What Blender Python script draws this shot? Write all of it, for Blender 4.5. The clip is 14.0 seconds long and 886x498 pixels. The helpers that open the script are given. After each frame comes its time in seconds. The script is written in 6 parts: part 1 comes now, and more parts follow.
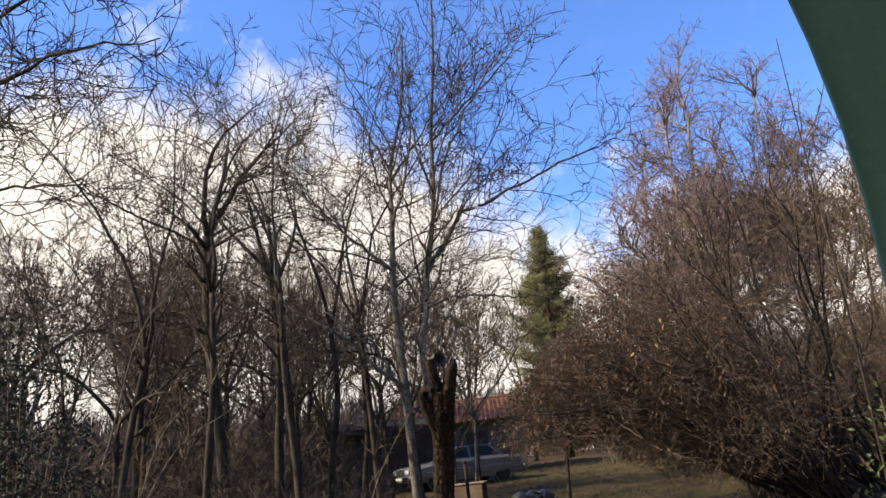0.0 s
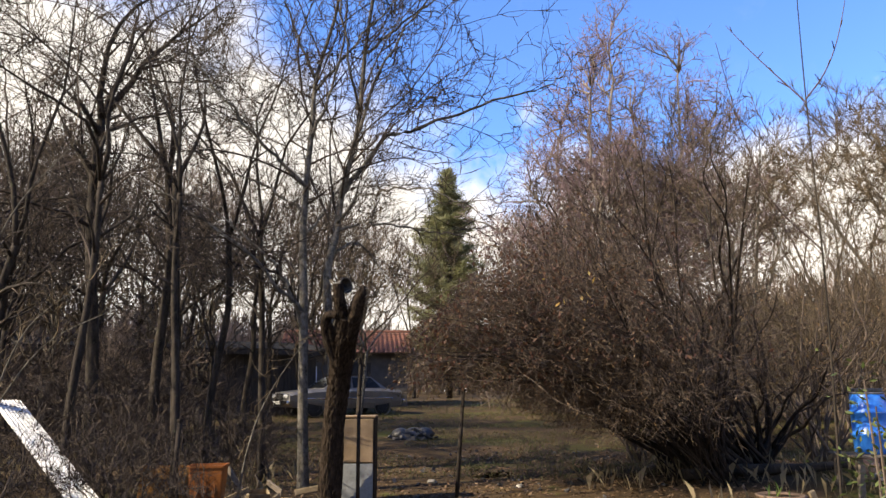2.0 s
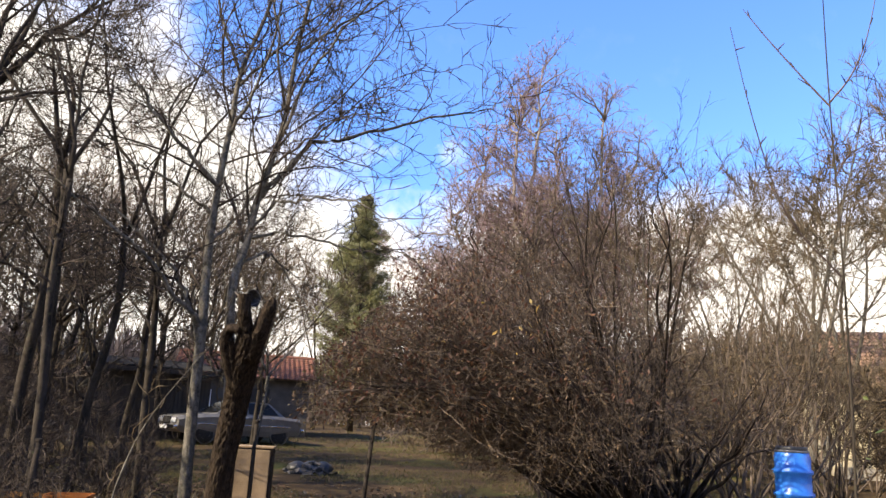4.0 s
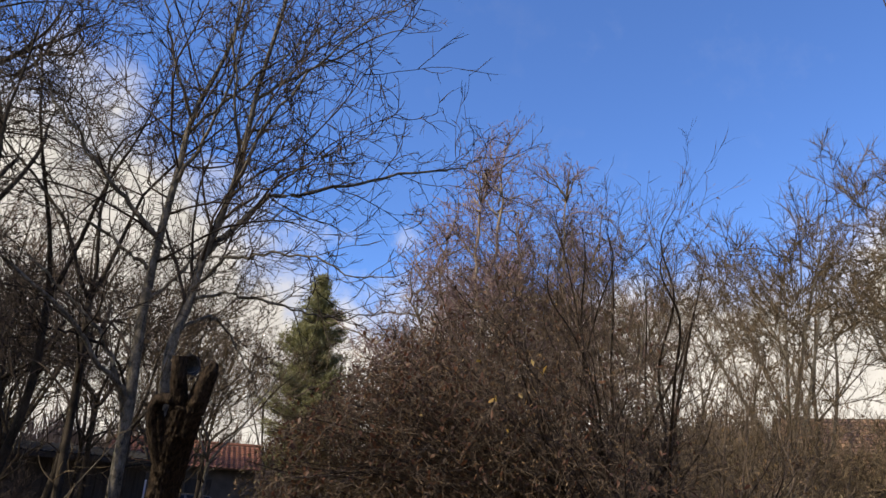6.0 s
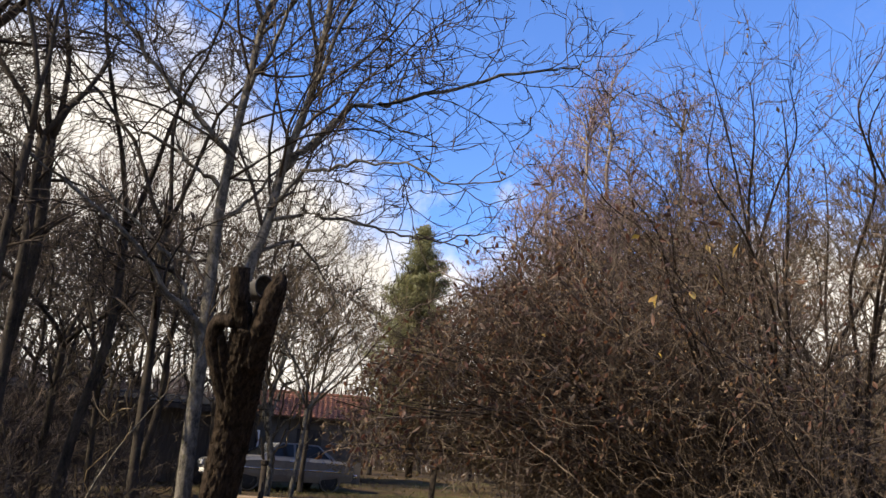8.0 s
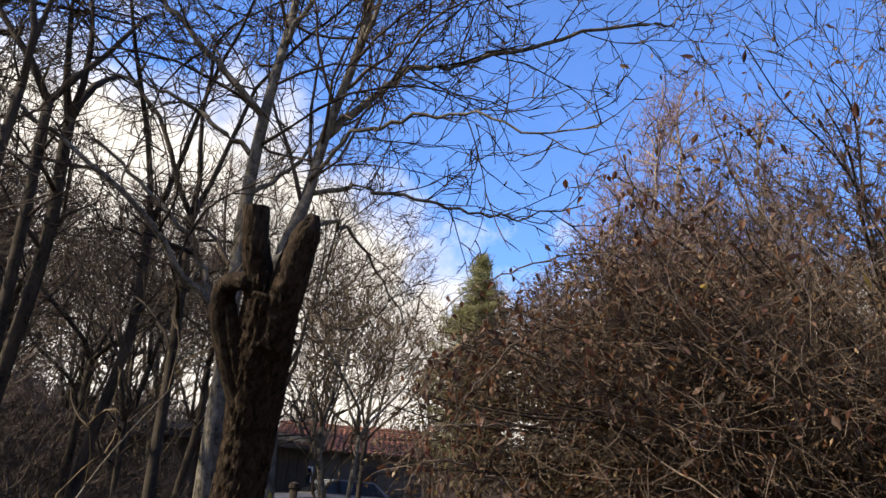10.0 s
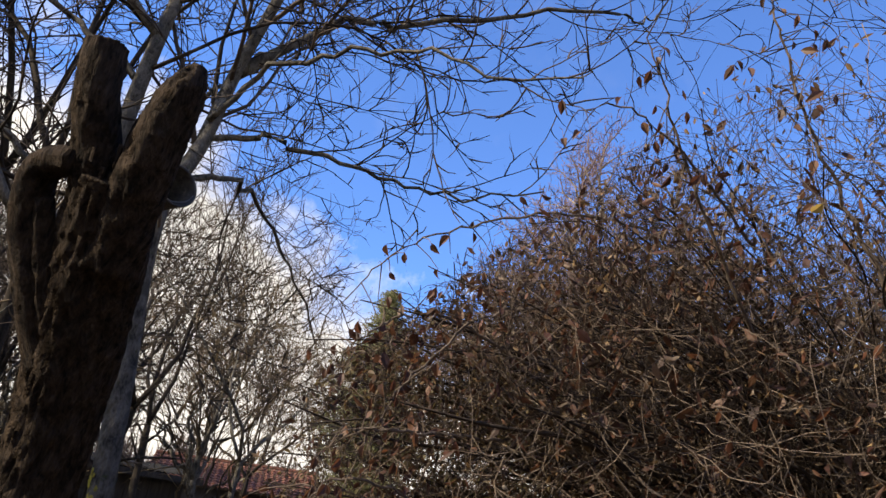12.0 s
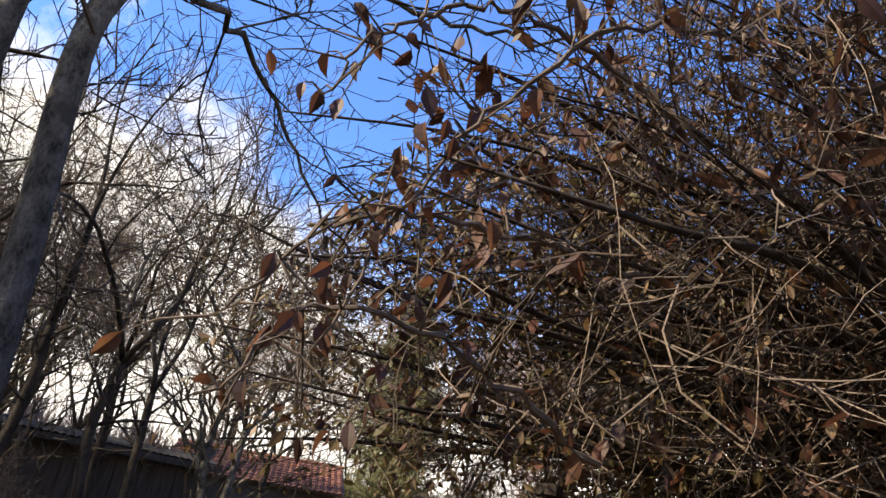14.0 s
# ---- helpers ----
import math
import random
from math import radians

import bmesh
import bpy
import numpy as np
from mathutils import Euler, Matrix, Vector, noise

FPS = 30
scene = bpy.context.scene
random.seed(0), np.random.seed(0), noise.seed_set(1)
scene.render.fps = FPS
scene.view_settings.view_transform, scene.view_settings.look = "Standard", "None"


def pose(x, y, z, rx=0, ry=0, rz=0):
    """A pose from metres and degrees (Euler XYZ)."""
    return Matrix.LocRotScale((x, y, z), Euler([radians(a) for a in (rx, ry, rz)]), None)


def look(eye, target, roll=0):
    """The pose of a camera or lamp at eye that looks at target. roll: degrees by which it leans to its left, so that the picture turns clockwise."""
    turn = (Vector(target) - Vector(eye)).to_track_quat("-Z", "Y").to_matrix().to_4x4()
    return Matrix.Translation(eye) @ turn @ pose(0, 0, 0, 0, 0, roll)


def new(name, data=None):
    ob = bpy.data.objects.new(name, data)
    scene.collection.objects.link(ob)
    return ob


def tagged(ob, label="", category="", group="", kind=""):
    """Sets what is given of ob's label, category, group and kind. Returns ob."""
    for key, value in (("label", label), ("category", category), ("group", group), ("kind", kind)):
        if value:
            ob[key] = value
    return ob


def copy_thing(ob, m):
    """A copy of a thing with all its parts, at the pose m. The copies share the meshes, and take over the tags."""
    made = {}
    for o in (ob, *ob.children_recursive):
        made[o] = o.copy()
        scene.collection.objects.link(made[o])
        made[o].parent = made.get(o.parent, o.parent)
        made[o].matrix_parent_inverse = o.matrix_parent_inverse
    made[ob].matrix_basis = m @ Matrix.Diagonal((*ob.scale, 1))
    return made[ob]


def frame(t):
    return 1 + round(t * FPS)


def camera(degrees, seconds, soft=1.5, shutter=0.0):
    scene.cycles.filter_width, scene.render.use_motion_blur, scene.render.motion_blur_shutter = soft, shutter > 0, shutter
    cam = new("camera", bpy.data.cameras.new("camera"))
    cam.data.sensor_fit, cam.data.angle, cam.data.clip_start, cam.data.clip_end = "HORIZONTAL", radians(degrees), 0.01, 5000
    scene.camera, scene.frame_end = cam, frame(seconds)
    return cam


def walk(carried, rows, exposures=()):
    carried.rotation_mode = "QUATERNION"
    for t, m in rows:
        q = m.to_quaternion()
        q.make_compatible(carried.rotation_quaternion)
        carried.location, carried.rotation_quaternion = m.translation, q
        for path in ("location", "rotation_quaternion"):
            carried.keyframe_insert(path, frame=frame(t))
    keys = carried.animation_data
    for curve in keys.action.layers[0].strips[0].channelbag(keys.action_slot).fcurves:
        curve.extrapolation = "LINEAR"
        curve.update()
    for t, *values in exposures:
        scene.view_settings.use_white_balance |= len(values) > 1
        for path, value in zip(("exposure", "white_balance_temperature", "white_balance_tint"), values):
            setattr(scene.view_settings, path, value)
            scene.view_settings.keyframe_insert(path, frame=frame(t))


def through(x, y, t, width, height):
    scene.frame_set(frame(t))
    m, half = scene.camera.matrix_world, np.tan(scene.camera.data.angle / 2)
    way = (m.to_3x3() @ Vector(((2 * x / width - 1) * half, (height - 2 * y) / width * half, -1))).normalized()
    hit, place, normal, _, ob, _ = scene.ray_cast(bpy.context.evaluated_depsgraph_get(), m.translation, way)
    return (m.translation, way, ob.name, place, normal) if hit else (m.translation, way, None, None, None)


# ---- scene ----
cam = camera(62.0, 14.0)
PATH = [
    (0, (0.098, 1.373, 1.654), (-0.239, 3.263, 2.214), -6.6),
    (0.5, (-0.009, 1.446, 1.644), (-0.402, 3.327, 2.197), -7.1),
    (1, (-0.068, 1.481, 1.653), (-0.476, 3.374, 2.153), -5.1),
    (1.5, (-0.191, 1.675, 1.709), (-0.411, 3.611, 2.161), -0.9),
    (2, (-0.245, 1.89, 1.693), (-0.326, 3.852, 2.072), -0.4),
    (2.5, (-0.269, 2.137, 1.645), (-0.322, 4.107, 1.99), -1.2),
    (3, (-0.36, 2.347, 1.637), (-0.363, 4.318, 1.976), 1.4),
    (3.5, (-0.416, 2.517, 1.693), (-0.291, 4.466, 2.125), 3.5),
    (3.7, (-0.393, 2.583, 1.691), (-0.256, 4.527, 2.139), 3.2),
    (5.8, (-0.546, 3.657, 1.656), (-0.293, 5.515, 2.352), 3.1),
    (6, (-0.492, 3.814, 1.686), (-0.237, 5.669, 2.388), 2.8),
    (6.5, (-0.423, 4.194, 1.698), (-0.137, 6.026, 2.448), 3.7),
    (7, (-0.35, 4.582, 1.704), (-0.034, 6.428, 2.406), 4.8),
    (7.5, (-0.421, 4.952, 1.718), (-0.111, 6.832, 2.326), 5.2),
    (8, (-0.402, 5.317, 1.674), (-0.414, 7.232, 2.252), 3.5),
    (8.5, (-0.452, 5.63, 1.602), (-0.62, 7.53, 2.19), 2.3),
    (8.7, (-0.45, 5.80, 1.6), (-0.645, 7.7, 2.19), 2.6),
    (10.8, (-0.758, 7.381, 1.575), (-0.844, 9.24, 2.307), 6.9),
    (11, (-0.791, 7.484, 1.572), (-0.829, 9.339, 2.317), 7.1),
    (11.5, (-0.762, 7.851, 1.589), (-0.731, 9.697, 2.357), 7.1),
    (12, (-0.764, 8.19, 1.566), (-0.694, 10.02, 2.37), 7.0),
    (12.5, (-0.81, 8.577, 1.551), (-0.702, 10.4, 2.364), 8.0),
    (13, (-0.73, 8.97, 1.492), (-0.62, 10.8, 2.291), 7.1),
    (13.5, (-0.701, 9.414, 1.498), (-0.697, 11.247, 2.299), 7.0),
    (14, (-0.743, 9.849, 1.467), (-0.762, 11.681, 2.271), 8.9),
]
walk(cam, [(t, look(eye, target, roll)) for t, eye, target, roll in PATH],
     exposures=[(0.0, 1.06, 7800, 10), (1.0, 1.03, 7800, 10), (1.5, 1.12, 7800, 10), (2.4, 1.32, 7800, 10), (3.0, 1.58, 7800, 10), (3.7, 1.55, 7800, 10), (5.8, 0.65, 7800, 10), (7.2, 0.5, 7800, 10), (8.5, 1.3, 7800, 10), (11.0, 1.0, 7800, 10), (12.5, 1.1, 7800, 10), (14.0, 1.4, 7800, 10)])

# ---- world, sun ----
SUN_ELEVATION, SUN_AZIMUTH = 38.0, -112.0   # degrees; azimuth from +y towards +x
world = bpy.data.worlds.new("sky")
scene.world = world
world.use_nodes = True


def node(tree, kind, **values):
    n = tree.nodes.new(kind)
    for key, value in values.items():
        if key in n.inputs:
            n.inputs[key].default_value = value
    return n


def math_node(tree, operation, a, b=None, clamp=False):
    n = tree.nodes.new("ShaderNodeMath")
    n.operation, n.use_clamp = operation, clamp
    for slot, value in ((0, a), (1, b)):
        if value is None:
            continue
        if isinstance(value, (int, float)):
            n.inputs[slot].default_value = value
        else:
            tree.links.new(value, n.inputs[slot])
    return n.outputs[0]


def build_sky():
    t = world.node_tree
    t.nodes.clear()
    sky = t.nodes.new("ShaderNodeTexSky")
    sky.sky_type, sky.sun_disc = "NISHITA", False
    sky.sun_elevation, sky.sun_rotation = radians(SUN_ELEVATION), radians(SUN_AZIMUTH)
    sky.air_density, sky.dust_density, sky.ozone_density = 1.0, 0.35, 3.0
    co = t.nodes.new("ShaderNodeTexCoord").outputs["Generated"]
    xyz = t.nodes.new("ShaderNodeSeparateXYZ")
    t.links.new(co, xyz.inputs[0])
    # cumulus bank: high on the west side, low elsewhere, broken by noise
    big = node(t, "ShaderNodeTexNoise", Scale=3.4, Detail=9.0, Roughness=0.58)
    fine = node(t, "ShaderNodeTexNoise", Scale=11.0, Detail=7.0, Roughness=0.62)
    for n in (big, fine):
        t.links.new(co, n.inputs["Vector"])
    west = math_node(t, "MAXIMUM", math_node(t, "MINIMUM", math_node(t, "ADD", xyz.outputs["X"], 0.02), 0.0), -0.27)
    east = math_node(t, "MAXIMUM", math_node(t, "SUBTRACT", xyz.outputs["X"], 0.22), 0.0)
    cover = math_node(t, "ADD", math_node(t, "SUBTRACT", 0.30, math_node(t, "MULTIPLY", west, 0.78)), math_node(t, "MULTIPLY", east, 0.12))
    wobble = math_node(t, "ADD", math_node(t, "MULTIPLY", math_node(t, "SUBTRACT", big.outputs["Fac"], 0.5), 0.34),
                       math_node(t, "MULTIPLY", math_node(t, "SUBTRACT", fine.outputs["Fac"], 0.5), 0.16))
    edge = math_node(t, "SUBTRACT", math_node(t, "ADD", cover, wobble), xyz.outputs["Z"])
    mask = math_node(t, "MULTIPLY", math_node(t, "ADD", edge, 0.02), 11.0, True)
    veil = math_node(t, "MULTIPLY", math_node(t, "SUBTRACT", fine.outputs["Fac"], 0.55), 0.22, True)
    mask = math_node(t, "MAXIMUM", mask, veil)
    ramp = t.nodes.new("ShaderNodeValToRGB")
    ramp.color_ramp.elements[0].position, ramp.color_ramp.elements[0].color = 0.36, (4.0, 4.15, 4.5, 1)
    ramp.color_ramp.elements[1].position, ramp.color_ramp.elements[1].color = 0.60, (7.2, 7.3, 7.5, 1)
    t.links.new(big.outputs["Fac"], ramp.inputs[0])
    tint = t.nodes.new("ShaderNodeMix")
    tint.data_type, tint.blend_type = "RGBA", "MULTIPLY"
    tint.inputs["Factor"].default_value = 1.0
    t.links.new(sky.outputs[0], tint.inputs[6])
    tint.inputs[7].default_value = (0.66, 1.08, 1.82, 1)
    mix = t.nodes.new("ShaderNodeMix")
    mix.data_type = "RGBA"
    t.links.new(mask, mix.inputs["Factor"])
    t.links.new(tint.outputs[2], mix.inputs[6])
    t.links.new(ramp.outputs[0], mix.inputs[7])
    back = node(t, "ShaderNodeBackground", Strength=0.10)
    t.links.new(mix.outputs[2], back.inputs["Color"])
    t.links.new(back.outputs[0], t.nodes.new("ShaderNodeOutputWorld").inputs[0])


build_sky()
sun = new("sun", bpy.data.lights.new("sun", "SUN"))
sun.data.energy, sun.data.angle, sun.data.color = 5.0, radians(0.53), (1.0, 0.93, 0.82)
_az, _el = radians(SUN_AZIMUTH), radians(SUN_ELEVATION)
SUN_WAY = Vector((math.sin(_az) * math.cos(_el), math.cos(_az) * math.cos(_el), math.sin(_el)))
sun.matrix_world = look(SUN_WAY * 60, (0, 0, 0))


# ---- materials ----
def material(name, dark, light, scale=6.0, rough=0.8, bump=0.3, metal=0.0, stretch=(1, 1, 1), spots=None,
             fine=40.0, island=0.0, depth=0.02, spec=0.4, coords="Object", patch=None):
    """A worn surface: two scales of noise between two colours, optional spots of a third, and fine relief."""
    m = bpy.data.materials.new(name)
    m.use_nodes = True
    t = m.node_tree
    b = t.nodes["Principled BSDF"]
    b.inputs["Roughness"].default_value, b.inputs["Metallic"].default_value = rough, metal
    b.inputs["Specular IOR Level"].default_value = spec
    co = t.nodes.new("ShaderNodeTexCoord").outputs[coords]
    mapping = t.nodes.new("ShaderNodeMapping")
    mapping.inputs["Scale"].default_value = stretch
    t.links.new(co, mapping.inputs[0])
    n1 = node(t, "ShaderNodeTexNoise", Scale=scale, Detail=6.0, Roughness=0.6)
    n2 = node(t, "ShaderNodeTexNoise", Scale=fine, Detail=4.0, Roughness=0.65)
    for n in (n1, n2):
        t.links.new(mapping.outputs[0], n.inputs["Vector"])
    blend = math_node(t, "ADD", math_node(t, "MULTIPLY", n1.outputs["Fac"], 0.62), math_node(t, "MULTIPLY", n2.outputs["Fac"], 0.38))
    if island:
        geo = t.nodes.new("ShaderNodeNewGeometry").outputs["Random Per Island"]
        blend = math_node(t, "ADD", math_node(t, "MULTIPLY", blend, 1 - island), math_node(t, "MULTIPLY", geo, island))
    ramp = t.nodes.new("ShaderNodeValToRGB")
    e = ramp.color_ramp.elements
    lo, hi = (0.06, 0.96) if island > 0.5 else (0.36, 0.66)
    e[0].position, e[0].color, e[1].position, e[1].color = lo, (*dark, 1), hi, (*light, 1)
    t.links.new(blend, ramp.inputs[0])
    out = ramp.outputs[0]
    for extra, size, level in ((spots, scale * 1.7, 0.60), (patch, scale * 0.35, 0.56)):
        if extra:
            n3 = node(t, "ShaderNodeTexNoise", Scale=size, Detail=5.0, Roughness=0.6)
            t.links.new(co, n3.inputs["Vector"])
            mask = math_node(t, "MULTIPLY", math_node(t, "SUBTRACT", n3.outputs["Fac"], level), 9.0, True)
            mix = t.nodes.new("ShaderNodeMix")
            mix.data_type = "RGBA"
            t.links.new(mask, mix.inputs["Factor"])
            t.links.new(out, mix.inputs[6])
            mix.inputs[7].default_value = (*extra, 1)
            out = mix.outputs[2]
    t.links.new(out, b.inputs["Base Color"])
    if bump:
        bm_node = node(t, "ShaderNodeBump", Strength=bump, Distance=depth)
        t.links.new(blend, bm_node.inputs["Height"])
        t.links.new(bm_node.outputs[0], b.inputs["Normal"])
    rr = math_node(t, "ADD", math_node(t, "MULTIPLY", math_node(t, "SUBTRACT", n2.outputs["Fac"], 0.5), 0.3), rough, True)
    t.links.new(rr, b.inputs["Roughness"])
    return m


def leaf_material(name, colours, gloss=0.55, through=0.35):
    """Thin leaves: each island its own colour, some light passing through."""
    m = bpy.data.materials.new(name)
    m.use_nodes = True
    t = m.node_tree
    b = t.nodes["Principled BSDF"]
    b.inputs["Roughness"].default_value = gloss
    ramp = t.nodes.new("ShaderNodeValToRGB")
    ramp.color_ramp.interpolation = "LINEAR"
    e = ramp.color_ramp.elements
    while len(e) < len(colours):
        e.new(0.5)
    for n, c in enumerate(colours):
        e[n].position, e[n].color = n / (len(colours) - 1), (*c, 1)
    t.links.new(t.nodes.new("ShaderNodeNewGeometry").outputs["Random Per Island"], ramp.inputs[0])
    n2 = node(t, "ShaderNodeTexNoise", Scale=60.0, Detail=3.0)
    t.links.new(t.nodes.new("ShaderNodeTexCoord").outputs["Object"], n2.inputs["Vector"])
    mix = t.nodes.new("ShaderNodeMix")
    mix.data_type, mix.blend_type = "RGBA", "MULTIPLY"
    mix.inputs["Factor"].default_value = 0.5
    t.links.new(ramp.outputs[0], mix.inputs[6])
    t.links.new(n2.outputs["Color"], mix.inputs[7])
    t.links.new(mix.outputs[2], b.inputs["Base Color"])
    tr = t.nodes.new("ShaderNodeBsdfTranslucent")
    t.links.new(ramp.outputs[0], tr.inputs["Color"])
    mx = t.nodes.new("ShaderNodeMixShader")
    mx.inputs[0].default_value = through
    t.links.new(b.outputs[0], mx.inputs[1])
    t.links.new(tr.outputs[0], mx.inputs[2])
    t.links.new(mx.outputs[0], t.nodes["Material Output"].inputs[0])
    return m


HOUSE_WALL = material("pale_house_render", (0.30, 0.28, 0.24), (0.46, 0.43, 0.37), 2, 0.92, 0.3, patch=(0.27, 0.25, 0.21))
STUMP_BARK = material("dead_bark", (0.0035, 0.0028, 0.0022), (0.075, 0.054, 0.039), 38, 0.98, 1.0, stretch=(1, 1, 0.2), fine=120, depth=0.06, patch=(0.018, 0.013, 0.009), spec=0.1)
ASH_BARK = material("pale_bark", (0.022, 0.020, 0.017), (0.21, 0.19, 0.16), 18, 0.96, 1.0, stretch=(1, 1, 0.55), spots=(0.060, 0.065, 0.030), patch=(0.070, 0.064, 0.054), fine=85, depth=0.04, spec=0.15)
LICHEN_BARK = material("lichen", (0.16, 0.13, 0.03), (0.42, 0.34, 0.04), 12, 0.95, 0.8, fine=60)
GREY_BARK = material("grey_brown_bark", (0.008, 0.0065, 0.005), (0.060, 0.048, 0.038), 10, 0.95, 1.0, stretch=(1, 1, 0.35), spots=(0.06, 0.062, 0.035), fine=60, spec=0.2)
TWIG = material("twig_bark", (0.014, 0.011, 0.009), (0.076, 0.058, 0.046), 8, 0.9, 0.0, island=0.45, spec=0.2)
TWIG_PALE = material("pale_twig_bark", (0.035, 0.026, 0.016), (0.13, 0.098, 0.062), 8, 0.85, 0.0, island=0.45, spec=0.2)
TWIG_RED = material("reddish_twig_bark", (0.05, 0.03, 0.023), (0.14, 0.09, 0.07), 8, 0.8, 0.0, island=0.5)
FAR_BARK = material("pale_far_bark", (0.10, 0.082, 0.065), (0.30, 0.25, 0.20), 5, 0.9, 0.3, stretch=(1, 1, 0.4), spots=(0.08, 0.07, 0.05))
TWIG_FAR = material("mauve_twig_bark", (0.12, 0.083, 0.085), (0.24, 0.168, 0.17), 4, 0.85, 0.0, island=0.4, spec=0.2)
# Twig colour paled and greyed to stand in for haze and glare.
WOODS = material("hazed_twig_bark", (0.085, 0.068, 0.058), (0.20, 0.155, 0.13), 4, 0.9, 0.0, island=0.4, spec=0.1)
BUSH_STEM = material("bush_stem_bark", (0.030, 0.023, 0.018), (0.15, 0.115, 0.09), 9, 0.9, 0.3, island=0.3, spec=0.2)
DARK_STEM = material("dark_stem_bark", (0.010, 0.0075, 0.006), (0.052, 0.039, 0.031), 9, 0.9, 0.5, stretch=(1, 1, 0.4), spec=0.2)
RUSSET_LEAF = leaf_material("russet_leaf", [(0.05, 0.022, 0.013), (0.12, 0.045, 0.024), (0.15, 0.068, 0.034), (0.08, 0.032, 0.018), (0.04, 0.020, 0.014)], 0.6, 0.35)
BROWN_LEAF = leaf_material("withered_leaf", [(0.035, 0.020, 0.011), (0.12, 0.066, 0.03), (0.05, 0.028, 0.015), (0.21, 0.125, 0.055), (0.05, 0.027, 0.016), (0.28, 0.18, 0.088), (0.08, 0.042, 0.024)], 0.55, 0.3)
OLIVE_LEAF = leaf_material("olive_leaf", [(0.095, 0.075, 0.028), (0.14, 0.105, 0.04), (0.075, 0.062, 0.022), (0.19, 0.135, 0.055), (0.12, 0.07, 0.03)])
YELLOW_LEAF = leaf_material("yellow_leaf", [(0.55, 0.36, 0.07), (0.62, 0.42, 0.12), (0.50, 0.28, 0.06)])
IVY_LEAF = leaf_material("ivy_leaf", [(0.008, 0.013, 0.007), (0.014, 0.021, 0.010), (0.024, 0.032, 0.015)], 0.8, 0.12)
THUJA_LEAF = leaf_material("thuja_leaf", [(0.05, 0.075, 0.015), (0.085, 0.115, 0.025), (0.11, 0.13, 0.03)], 0.6, 0.25)
# Olive needles made paler, with distance haze put into the colour.
NEEDLE = leaf_material("hazed_needle", [(0.16, 0.17, 0.075), (0.22, 0.225, 0.10), (0.28, 0.27, 0.14)], 0.6, 0.35)
SHOOT_GREEN = leaf_material("shoot_green", [(0.10, 0.17, 0.03), (0.16, 0.24, 0.05), (0.20, 0.25, 0.07)], 0.5, 0.3)
GRASS_BLADE = leaf_material("grass_blade", [(0.06, 0.07, 0.018), (0.095, 0.10, 0.026), (0.13, 0.115, 0.04), (0.17, 0.135, 0.065), (0.05, 0.065, 0.017)], 0.7, 0.3)
LITTER = leaf_material("leaf_litter", [(0.09, 0.05, 0.025), (0.16, 0.095, 0.05), (0.22, 0.14, 0.075), (0.12, 0.06, 0.035), (0.28, 0.19, 0.11)], 0.8, 0.15)
STRAW = leaf_material("dry_straw", [(0.22, 0.17, 0.09), (0.30, 0.24, 0.14), (0.15, 0.11, 0.06)], 0.7, 0.3)
SOIL = material("soil_and_grass", (0.030, 0.020, 0.011), (0.088, 0.058, 0.031), 0.9, 0.97, 0.9, spots=(0.068, 0.072, 0.019), patch=(0.064, 0.068, 0.018), fine=16, depth=0.05, spec=0.1)
DARK_WALL = material("tarred_boards", (0.018, 0.016, 0.014), (0.055, 0.047, 0.041), 3, 0.9, 0.5, stretch=(4, 4, 0.6))
GREY_WALL = material("grey_render", (0.055, 0.048, 0.042), (0.11, 0.097, 0.085), 2, 0.92, 0.4, patch=(0.05, 0.045, 0.04))
GREY_ROOF = material("weathered_sheet", (0.012, 0.012, 0.012), (0.03, 0.03, 0.03), 2, 0.95, 0.2, spots=(0.035, 0.03, 0.028), spec=0.05)
RED_TILE = material("red_tile", (0.10, 0.045, 0.032), (0.20, 0.085, 0.058), 3, 0.9, 0.4, spots=(0.10, 0.07, 0.05), spec=0.2)
BROWN_TILE = material("brown_tile", (0.14, 0.085, 0.055), (0.26, 0.16, 0.11), 3, 0.85, 0.4)
CREAM_WALL = material("cream_render", (0.46, 0.40, 0.27), (0.60, 0.53, 0.38), 2, 0.9, 0.25, patch=(0.40, 0.35, 0.25))
WHITE_PAINT = material("white_paint", (0.60, 0.60, 0.58), (0.80, 0.80, 0.78), 6, 0.5, 0.1)
WHITE_SHEET = material("white_corrugated_sheet", (0.50, 0.50, 0.50), (0.74, 0.74, 0.73), 3, 0.5, 0.1, spots=(0.36, 0.34, 0.31))
DARK_GLASS = material("dark_glass", (0.008, 0.009, 0.011), (0.016, 0.018, 0.02), 3, 0.15, 0.0, spec=0.3)
CAR_PAINT = material("silver_car_paint", (0.12, 0.115, 0.108), (0.19, 0.182, 0.172), 3, 0.33, 0.05, metal=0.25, spots=(0.23, 0.22, 0.20))
CHROME = material("chrome", (0.62, 0.62, 0.62), (0.80, 0.80, 0.80), 6, 0.16, 0.0, metal=1.0)
LAMP_GLASS = material("lamp_glass", (0.62, 0.64, 0.66), (0.82, 0.83, 0.84), 10, 0.10, 0.0, metal=0.5)
RED_LENS = material("red_lens", (0.30, 0.02, 0.015), (0.42, 0.04, 0.02), 8, 0.2, 0.0)
RUBBER = material("rubber", (0.012, 0.012, 0.012), (0.035, 0.034, 0.032), 10, 0.9, 0.2)
BLACK_PLASTIC = material("black_plastic", (0.012, 0.012, 0.013), (0.05, 0.05, 0.052), 8, 0.45, 0.2)
